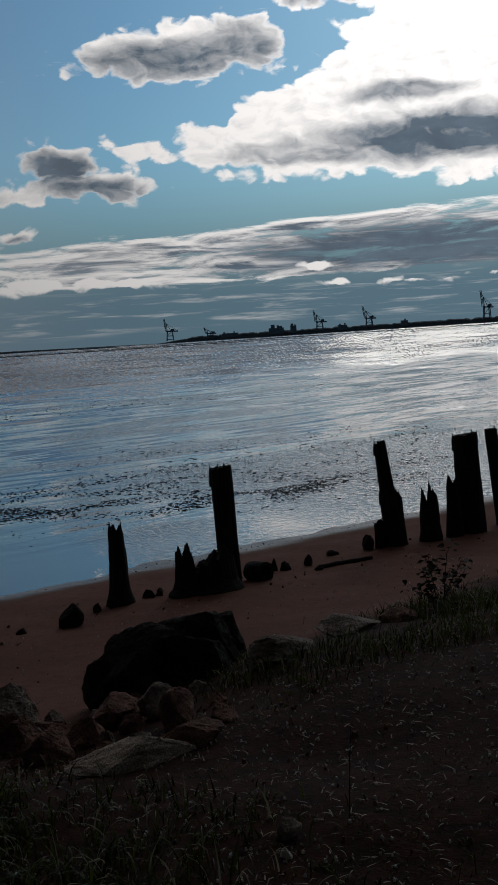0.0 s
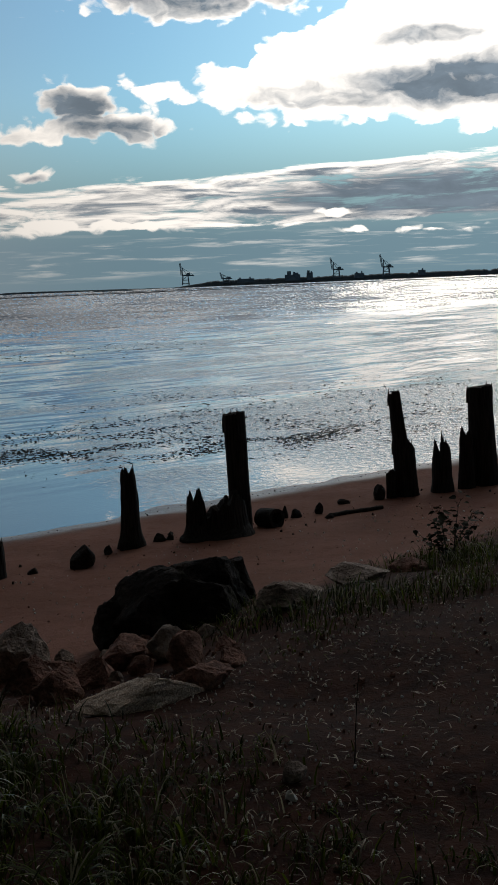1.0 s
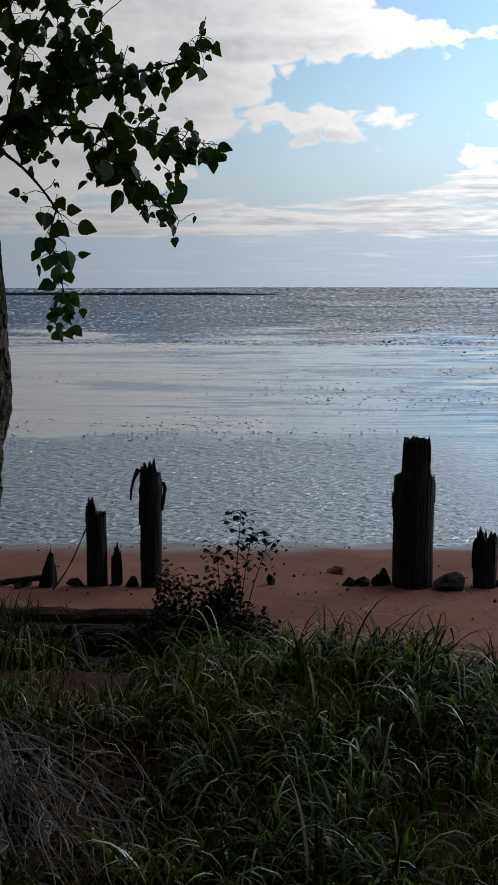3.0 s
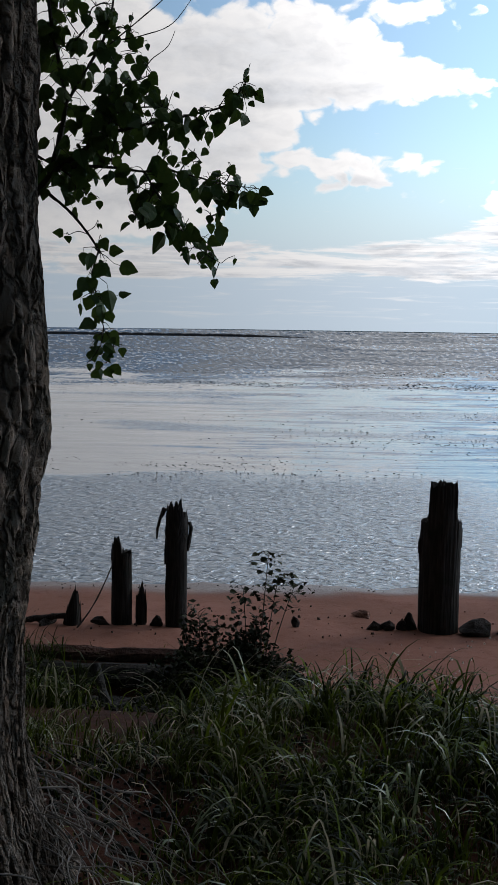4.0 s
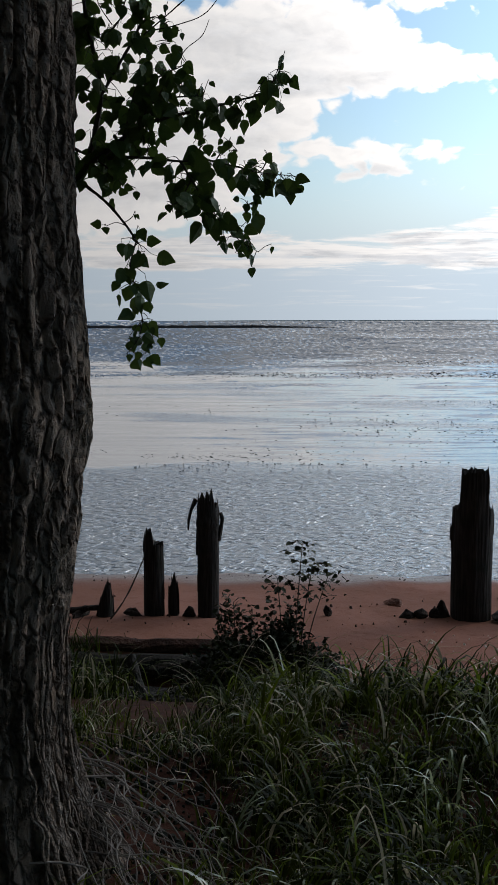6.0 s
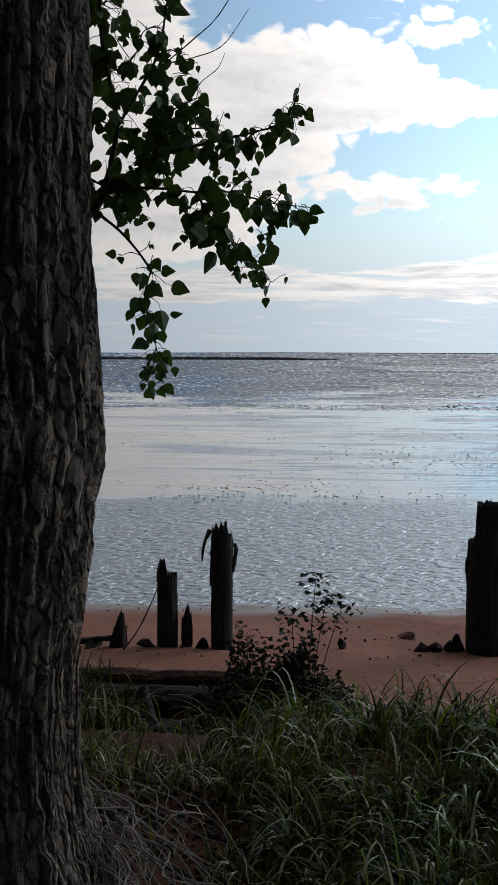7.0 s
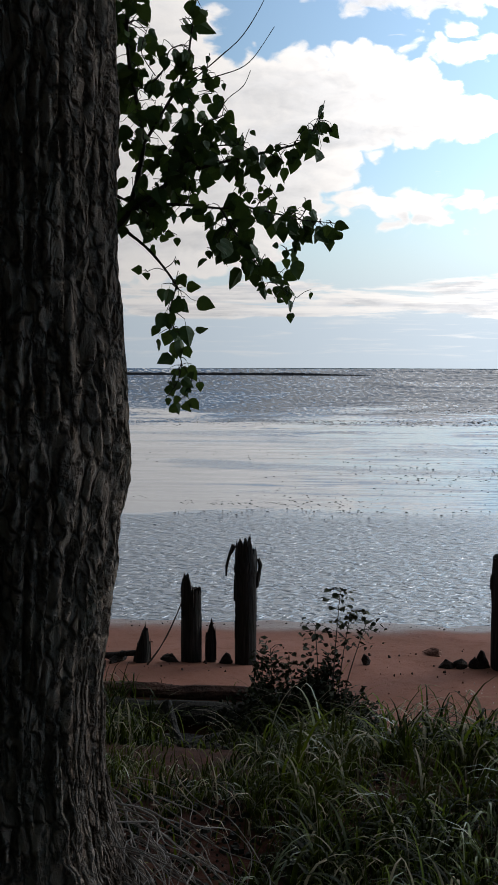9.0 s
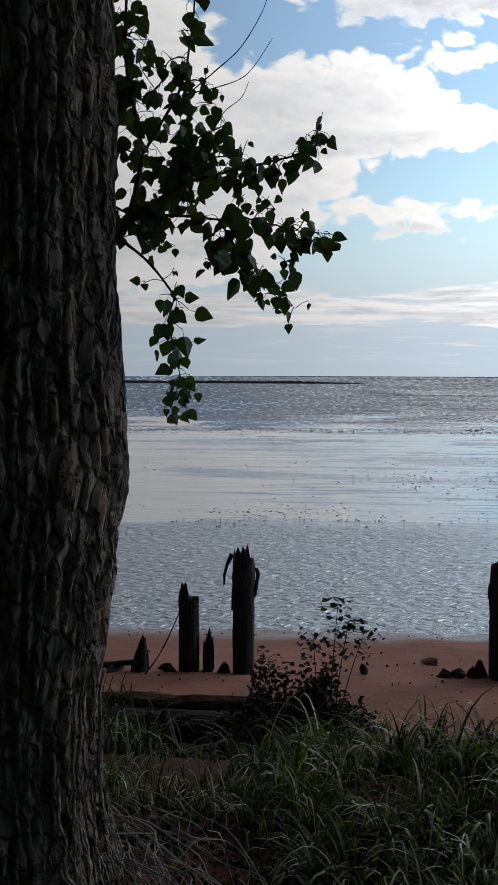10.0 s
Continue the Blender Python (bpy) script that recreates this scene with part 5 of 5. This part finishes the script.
# bare dry twigs tangled at the tree's foot
TWIG_PALE = material("dry_twig", plain_look((0.20, 0.17, 0.15), 0.8))
tangle = tagged(new("dry_branch"), "tangle of pale dry bare twigs at the tree's foot", "branch")
tangle.location = to_world(-2.0, 7.5, ground_z(-2.0, 7.5))
tr = random.Random(31)
for k in range(46):
    u0, s0 = tr.gauss(-2.02, 0.06), tr.gauss(7.48, 0.16)
    du, ds = tr.uniform(0.08, 0.55), tr.uniform(0.02, 0.60)
    drop, wave = tr.uniform(0.08, 0.34), tr.uniform(0.05, 0.14)
    pts = []
    for m in range(8):
        f = m / 7
        uu, sw = u0 + du * f + wave * noise.noise((k * 1.7, f * 4.5, 0.5)), s0 + ds * f ** 1.3 + wave * noise.noise((k * 1.7, f * 4.5, 5.5))
        pts.append(to_world(uu, sw, ground_z(uu, sw) + 0.015 + drop * (1 - f ** 1.6) + 0.05 * noise.noise((k, f * 5, 9)) * f))
    bm = bmesh.new()
    tube(bm, smooth_line(pts, 3), tr.uniform(0.0018, 0.0040), 0.0010, 5, 0.35, k)
    tw = part("twig", bm, TWIG_PALE, tangle)
    tw.matrix_parent_inverse = Matrix.Translation(-tangle.location)
VINE = material("vine_bark", rock_look((0.20, 0.155, 0.125), (0.07, 0.052, 0.04), 0.0))
# vine stems creeping up the lower trunk
for k in range(30):
    a0 = math.radians(-8 + 2.5 * k + tr.uniform(-3, 3))
    reach_up = tr.uniform(0.20, 0.50) if k % 4 else tr.uniform(0.5, 0.85)
    pts = []
    for m in range(14):
        f = m / 13
        z = 0.02 + f * reach_up
        a = a0 + 0.10 * noise.noise((k * 3.1, f * 4, 0)) + 0.07 * noise.noise((k * 3.1, z * 16, 0))
        r = trunk_radius(z + 0.1) * 1.0 * (1 + 0.12 * math.exp(-(z + 0.1) / 0.25) * math.cos(a * 5 + 0.7))
        pts.append(Vector((TREE.x + r * math.cos(a), TREE.y + r * math.sin(a), tree.location.z + z)))
    bm = bmesh.new()
    tube(bm, smooth_line(pts, 3), tr.uniform(0.006, 0.012), 0.003, 7, 0.5, k)
    vine = part("vine_stem", bm, VINE, tree)
    vine.matrix_parent_inverse = Matrix.Translation(-tree.location)

# unseen crown overhead: a loose mass of leaves added to shade the bank
crown_rnd = np.random.RandomState(5)
cv, cf = [], []
for leaf_no in range(48000):
    a, rr = crown_rnd.rand() * 6.283, 6.4 * math.sqrt(crown_rnd.rand())
    x, y = TREE.x + rr * math.cos(a), TREE.y + rr * math.sin(a)
    if leaf_no >= 36000:          # more unseen leaves, thickening the shade over the trodden bank
        rr *= 0.55
        x, y = -0.6 + rr * math.cos(a), 0.6 + rr * math.sin(a)
    dist = math.hypot(x, y)
    low = max(4.4, 2.45 + 0.46 * dist + 0.4)
    z = low + 3.4 * crown_rnd.rand() * (1 - 0.5 * (rr / 6.4) ** 2)
    if noise.noise((x * 0.9, y * 0.9, z * 0.9)) < -0.12:
        continue
    d1 = Vector(crown_rnd.randn(3)).normalized() * 0.16
    d2 = d1.cross(Vector(crown_rnd.randn(3))).normalized() * 0.14
    k, c = len(cv), Vector((x, y, z))
    cv += [c, c + d1 * 0.35 + d2 * 0.5, c + d1, c + d1 * 0.35 - d2 * 0.5]
    cf.append((k, k + 1, k + 2, k + 3))
crown = new("crown", mesh_of("crown", cv, cf, LEAF, False))
crown.parent = tree
crown.matrix_parent_inverse = Matrix.Translation(-tree.location)
tagged(crown, "unseen loose crown of green poplar leaves added to shade the bank", kind="stuff")


# unseen woods behind and left of the bank, added to block skylight
wood_rnd = np.random.RandomState(8)
bv, bf = [], []
for _ in range(26000):
    u, s = -22 + 44 * wood_rnd.rand(), 15.5 + 5.0 * wood_rnd.rand()
    if wood_rnd.rand() < 0.45:
        u, s = -6.8 - 7 * wood_rnd.rand(), 4.0 + 13 * wood_rnd.rand()
    z = 0.8 + 11.0 * wood_rnd.rand()
    if noise.noise((u * 0.35, s * 0.35, z * 0.35)) < -0.22:
        continue
    d1 = Vector(wood_rnd.randn(3)).normalized() * 0.38
    d2 = d1.cross(Vector(wood_rnd.randn(3))).normalized() * 0.34
    k, c = len(bv), to_world(u, s, z)
    bv += [c, c + d1 * 0.35 + d2 * 0.5, c + d1, c + d1 * 0.35 - d2 * 0.5]
    bf.append((k, k + 1, k + 2, k + 3))
tagged(new("woods", mesh_of("woods", bv, bf, LEAF, False)), "unseen green woods added on the land side to block skylight", "woods", kind="stuff")


def leafy_twig(stem, q, end, n, size, r):
    bm = bmesh.new()
    tube(bm, [q, q.lerp(end, 0.5) + Vector((0, 0, 0.010)), end], 0.0018, 0.0009, 4)
    part("twig", bm, TWIG, stem)
    for k in range(n):
        hang_leaf(stem, q.lerp(end, 0.35 + 0.65 * (k + r.random()) / n), r.uniform(0, 6.28), size, r.uniform(-0.9, 0.5), WEED_LEAVES)


def weed_plant(x, y, stalks, seed, label, leaf_size, twigs=7, reach=0.08, bunch=0.62, kind="weed", thick=0.0055):
    """An upright weed. stalks: where each one leaves the ground, where it ends and how high, along the shore."""
    r = random.Random(seed)
    z = ground_at(x, y)
    ob = tagged(new(kind), label, "plant")
    ob.location = (x, y, z)
    bpy.context.view_layer.update()
    for k, (foot, tip_at, h) in enumerate(stalks):
        base = Vector((x, y, z - 0.02)) + ALONG * foot + INLAND * r.gauss(0, 0.03)
        tip = Vector((x, y, z + h)) + ALONG * tip_at + INLAND * r.gauss(0, 0.05)
        mid = base.lerp(tip, 0.5) + ALONG * (foot - tip_at) * 0.10 + Vector((0, 0, 0.04 * h))
        line = smooth_line([base, mid, tip])
        bm = bmesh.new()
        tube(bm, line, thick, thick / 3, 5, 0.2, k)
        stem = part("stem", bm, TWIG, ob)
        stem.matrix_parent_inverse = Matrix.Translation(-ob.location)
        for side in range(twigs):
            f = bunch + (1 - bunch) * (side + r.random()) / twigs
            q = line[min(int(len(line) * f), len(line) - 1)]
            b = r.uniform(0, 6.28)
            long = reach * r.uniform(0.5, 1.2)
            leafy_twig(stem, q, q + ALONG * (math.cos(b) * long) + INLAND * (math.sin(b) * long) + Vector((0, 0, r.uniform(-0.01, 0.05))), 3, leaf_size, r)
    return ob


def leaf_mound(x, y, wide, deep, high, n, seed, label):
    """A low tangle of leaves up to the height high, uneven on top."""
    r = random.Random(seed)
    z = ground_at(x, y)
    high -= z
    ob = tagged(new("undergrowth"), label, "plant")
    ob.location = (x, y, z)
    bm = bmesh.new()
    while len(bm.faces) < n:
        a, c = r.gauss(0, 0.45), r.gauss(0, 0.45)
        top = high * max(0.0, 1 - a * a - c * c) * (0.75 + 0.9 * noise.noise((a * 3.0, c * 3.0, seed)))
        if top <= 0.02:
            continue
        p = Vector((x, y, z + top * r.random() ** 0.6)) + ALONG * a * wide + INLAND * c * deep
        d1 = Vector((r.gauss(0, 1), r.gauss(0, 1), r.gauss(0, 0.7))).normalized() * r.uniform(0.02, 0.05)
        d2 = d1.cross(Vector((r.gauss(0, 1), r.gauss(0, 1), r.gauss(0, 1)))).normalized() * r.uniform(0.014, 0.03)
        bm.faces.new([bm.verts.new(v) for v in (p, p + d1 * 0.4 + d2 * 0.5, p + d1, p + d1 * 0.4 - d2 * 0.5)])
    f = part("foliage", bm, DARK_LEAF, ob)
    f.matrix_parent_inverse = Matrix.Translation(-ob.location)
    return ob


zb = ground_at(-3.74, 5.08)
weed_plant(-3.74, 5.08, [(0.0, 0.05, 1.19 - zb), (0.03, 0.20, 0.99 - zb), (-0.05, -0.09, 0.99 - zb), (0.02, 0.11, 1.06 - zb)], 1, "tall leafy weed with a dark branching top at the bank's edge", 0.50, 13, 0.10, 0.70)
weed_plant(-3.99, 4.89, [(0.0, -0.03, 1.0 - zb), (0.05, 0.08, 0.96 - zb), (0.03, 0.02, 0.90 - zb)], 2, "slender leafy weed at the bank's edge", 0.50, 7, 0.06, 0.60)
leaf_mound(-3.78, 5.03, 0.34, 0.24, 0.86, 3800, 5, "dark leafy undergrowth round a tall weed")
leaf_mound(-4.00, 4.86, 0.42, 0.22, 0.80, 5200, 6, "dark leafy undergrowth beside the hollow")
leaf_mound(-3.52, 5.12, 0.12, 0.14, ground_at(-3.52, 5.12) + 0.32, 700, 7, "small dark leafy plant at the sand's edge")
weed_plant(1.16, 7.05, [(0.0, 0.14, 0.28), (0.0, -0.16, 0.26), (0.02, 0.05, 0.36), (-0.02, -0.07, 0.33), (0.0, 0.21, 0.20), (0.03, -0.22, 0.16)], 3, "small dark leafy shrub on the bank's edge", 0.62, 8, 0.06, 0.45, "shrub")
weed_plant(0.26, 3.57, [(0.0, 0.01, 0.31)], 4, "single dry upright weed stem in thin grass", 0.16, 5, 0.012, 0.3, thick=0.0026)
stray = random.Random(55)
pts, hts, heads = [], [], []
for _ in range(420):          # long arching stalks over the undergrowth and the hollow's rim
    u, v = stray.gauss(0.0, 0.20), stray.gauss(0.10, 0.16)
    q = Vector((-3.86, 4.93, 0)) + ALONG * u + INLAND * v
    pts.append((q.x, q.y, ground_at(q.x, q.y) - 0.01))
    hts.append(stray.uniform(0.22, 0.55))
    heads.append(math.atan2(ALONG.y, ALONG.x) + stray.choice((0.0, 0.0, math.pi)) + stray.gauss(0, 0.7))
blades("rank_grass", pts, hts, heads, GRASS, 21, "rank grass arching over the undergrowth", "grass", 0.006, 0.75, 7)
pts, hts, heads = [], [], []
for _ in range(26):
    u, v = stray.gauss(-0.05, 0.22), stray.gauss(0.12, 0.12)
    q = Vector((-3.86, 4.93, 0)) + ALONG * u + INLAND * v
    pts.append((q.x, q.y, ground_at(q.x, q.y) - 0.01))
    hts.append(stray.uniform(0.4, 0.7))
    heads.append(math.atan2(ALONG.y, ALONG.x) + stray.choice((0.0, math.pi)) + stray.gauss(0, 0.4))
blades("dead_stalks", pts, hts, heads, STRAW, 22, "pale dead stalks leaning over the hollow", "dry stalks", 0.006, 0.55, 7)

# ---- weed standing in the shallows ----
wr = random.Random(9)
wv, wf = [], []
# place along the shore and out from it, half length, half depth, number of tips
PATCHES = [(9.4, -3.3, 2.2, 1.0, 1700), (6.4, -5.0, 1.8, 1.3, 1300), (8.6, -6.8, 2.6, 1.4, 700), (12.3, -10.0, 2.5, 2.5, 260), (5.8, -6.3, 1.8, 2.0, 260), (3.8, -12.9, 2.6, 2.8, 160), (2.0, -14.9, 3.2, 3.4, 420),
           (0.0, -54.0, 20.0, 6.0, 1000), (-2.0, -9.3, 2.2, 1.6, 260), (-6.5, -9.0, 4.0, 1.8, 300), (12.0, -4.0, 3.0, 2.0, 600), (0.9, -40.0, 14.0, 3.0, 1700), (18.0, -30.0, 12.0, 4.0, 400),
           (-4.0, -20.0, 6.0, 3.0, 120), (6.0, -22.0, 5.0, 3.0, 140), (16.0, -8.0, 4.0, 3.0, 400)]
for pu, ps, ru, rs, count in PATCHES:
    made = 0
    while made < count:
        u, s = wr.gauss(pu, ru * 0.62), wr.gauss(ps, rs * 0.55)
        if s > -0.5 or noise.noise((u * 0.8, s * 1.4, 2.0)) < wr.uniform(-0.25, 0.25):
            continue
        made += 1
        p = to_world(u, s, -0.004)
        grow = (1 + 0.03 * -s) * (1.0 if u > 4.5 else 0.74)
        if wr.random() < 0.91:          # a floating frond, nearly flat
            h, w = wr.uniform(0.004, 0.013) * grow, wr.uniform(0.012, 0.040) * grow
            lean = Vector((0, 0, h))
        else:                           # a tip standing up
            h, w = wr.uniform(0.010, 0.026) * grow, wr.uniform(0.003, 0.008) * grow
            lean = Vector((wr.gauss(0, 0.5), wr.gauss(0, 0.5), 1)) * h
        side = (ALONG + INLAND * wr.gauss(0, 0.5)) * w
        k = len(wv)
        wv += [p - side, p + side, p + lean + side * 0.4, p + lean - side * 0.4]
        wf.append((k, k + 1, k + 2, k + 3))
tagged(new("sea_weed", mesh_of("sea_weed", wv, wf, WEED, False)), "dark weed tips standing out of shallow water", "weed", kind="stuff")

# ---- far shore ----
FAR = 2700.0


def far_point(azimuth, dist, z):
    return Vector((-math.sin(radians(azimuth)) * dist, math.cos(radians(azimuth)) * dist, z))


def far_land(name, a0, a1, dist, tall, step, mat, label, depth=60.0, seed=0.0, rough=0.35, ends=0.12):
    n = int(abs(a1 - a0) / step)
    verts, faces = [], []
    for k in range(n + 1):
        f = k / n
        a = a0 + (a1 - a0) * f
        env = min(1.0, f / ends, (1 - f) / ends) if ends else 1.0
        h = tall * (0.65 + rough * noise.noise((a * 3.0, seed, 0)) + rough * 0.5 * noise.noise((a * 14.0, seed, 1))) * max(0.05, env)
        verts += [far_point(a, dist, -0.3), far_point(a, dist + depth * 0.15, h * 0.8), far_point(a, dist + depth * 0.5, h), far_point(a, dist + depth, -0.3)]
    for k in range(n):
        for i in range(3):
            b = 4 * k + i
            faces.append((b, b + 1, b + 5, b + 4))
    return tagged(new(name, mesh_of(name, verts, faces, mat, False)), label, "shore", kind="structure")


far_land("backdrop_port_land", 4.4, -24.0, FAR, 20.0, 0.05, FAR_LAND, "low dark wooded land of the port across the bay", seed=2.0, rough=0.2, ends=0.08)
far_land("backdrop_coast", 20.0, 3.0, FAR + 500, 9.0, 0.05, FAR_LAND, "thin distant coast fading towards the open sea", seed=5.0, rough=0.15, ends=0.5)
far_land("backdrop_coast", 46.0, 18.0, FAR + 1400, 4.5, 0.06, FAR_LAND, "faint distant coast on the horizon", seed=6.0, rough=0.15, ends=0.3)
far_land("backdrop_island", 8.6, 6.1, 1500, 4.0, 0.02, FAR_LAND, "small dark wooded islet in the bay", seed=7.0, rough=0.3, ends=0.4)
far_land("backdrop_flat", 30.0, -6.0, 620, 0.75, 0.05, MUD, "thin dark mud flat far out in the bay", depth=30, seed=8.0, rough=0.4, ends=0.3)
far_land("backdrop_flat", 14.0, -30.0, 900, 0.9, 0.05, MUD, "thin dark mud flat far out in the bay", depth=40, seed=10.0, rough=0.4, ends=0.3)
far_land("backdrop_spit", 54.0, 33.6, 370, 1.4, 0.04, MUD, "thin dark breakwater low on the water", depth=6, seed=9.0, rough=0.25, ends=0.2)


def box_between(bm, a, b, w):
    d = (b - a)
    side = d.cross(Vector((0, 1, 0.01))).normalized() * w / 2
    deep = d.cross(side).normalized() * w / 2
    vs = [bm.verts.new(p + i * side + j * deep) for p in (a, b) for i, j in ((-1, -1), (1, -1), (1, 1), (-1, 1))]
    for f in ((0, 1, 2, 3), (7, 6, 5, 4), (0, 4, 5, 1), (1, 5, 6, 2), (2, 6, 7, 3), (3, 7, 4, 0)):
        bm.faces.new([vs[i] for i in f])


def crane(azimuth, height, raised, span, label):
    """A quay crane: four legs, sill and portal beams, a girder and a raised boom."""
    ob = tagged(new("quay_crane"), label, "crane", "cranes of the port")
    base = far_point(azimuth, FAR, 6.0)
    tip = -9 - raised * 0.4
    bars = [("leg", (-8, -8, 0), (-6, -6, 0.42), 1.9), ("leg", (8, -8, 0), (6, -6, 0.42), 1.9), ("leg", (-8, 8, 0), (-6, 6, 0.42), 1.9), ("leg", (8, 8, 0), (6, 6, 0.42), 1.9),
            ("beam", (-8, -8, 0.06), (8, -8, 0.06), 1.6), ("beam", (-7, -7, 0.22), (7, -7, 0.22), 1.6), ("beam", (-8, 8, 0.06), (8, 8, 0.06), 1.6), ("brace", (-7, -7, 0.22), (6, -6, 0.42), 1.0),
            ("girder", (-9, 0, 0.44), (span + 4, 0, 0.42), 3.0), ("machine_house", (3, 0, 0.49), (11, 0, 0.49), 5.5), ("mast", (-6, -3, 0.44), (-7, 0, 0.78), 1.6), ("mast", (3, 3, 0.44), (-7, 0, 0.78), 1.2),
            ("boom", (-8, -1.5, 0.44), (tip, -1.5, 1.0), 1.5), ("boom", (-10.5, 1.5, 0.44), (tip - 2, 1.5, 0.99), 1.5), ("stay", (-7, 0, 0.78), (tip + 1, 0, 0.88), 0.8), ("stay", (-7, 0, 0.78), (span + 3, 0, 0.44), 0.8)]
    for f in (0.55, 0.66, 0.77, 0.88):
        x = -8 + (tip + 8) * (f - 0.44) / 0.56
        bars.append(("lattice", (x, -1.5, f), (x - 2.6, 1.5, f + 0.05), 0.9))
    for name, a, b, w in bars:
        bm = bmesh.new()
        box_between(bm, base + Vector((a[0], a[1], a[2] * height)), base + Vector((b[0], b[1], b[2] * height)), w)
        part(name, bm, STEEL, ob)


crane(3.63, 52, 5, 16, "dark quay crane with its boom raised")
crane(-3.96, 50, 8, 13, "dark quay crane with its boom raised")
crane(-6.45, 52, 10, 13, "dark quay crane with its boom raised")
crane(-12.27, 70, 7, 12, "tall dark quay crane with its boom raised")
crane(1.6, 26, 9, 10, "small dark harbour crane")


def port_building(azimuth, w, h, label, extra):
    ob = tagged(new("port_building"), label, "building", "buildings of the port")
    base = far_point(azimuth, FAR - 5, 6.0)
    bm = bmesh.new()
    box_between(bm, base + Vector((-w / 2, 0, h / 2)), base + Vector((w / 2, 0, h / 2)), h)
    part("wall", bm, STEEL, ob)
    for dx, dh, dw in extra:
        bm = bmesh.new()
        box_between(bm, base + Vector((dx, 0, h * 0.9)), base + Vector((dx, 0, h + dh)), dw)
        part("stack", bm, STEEL, ob)


port_building(-1.75, 36, 14, "grey ship-like port building with stacks", [(-8, 8, 9), (4, 6, 5), (10, 4, 8)])
port_building(-2.62, 14, 17, "dark blocky silo of the port", [(-3, 5, 6), (4, 3, 3)])
port_building(-5.1, 22, 11, "low dark shed of the port", [(-6, 3, 4), (6, 4, 3)])
port_building(-8.2, 16, 12, "low dark shed of the port", [(2, 4, 3)])
port_building(0.6, 40, 9, "long low dark shed of the port", [(-14, 3, 4), (10, 4, 3)])
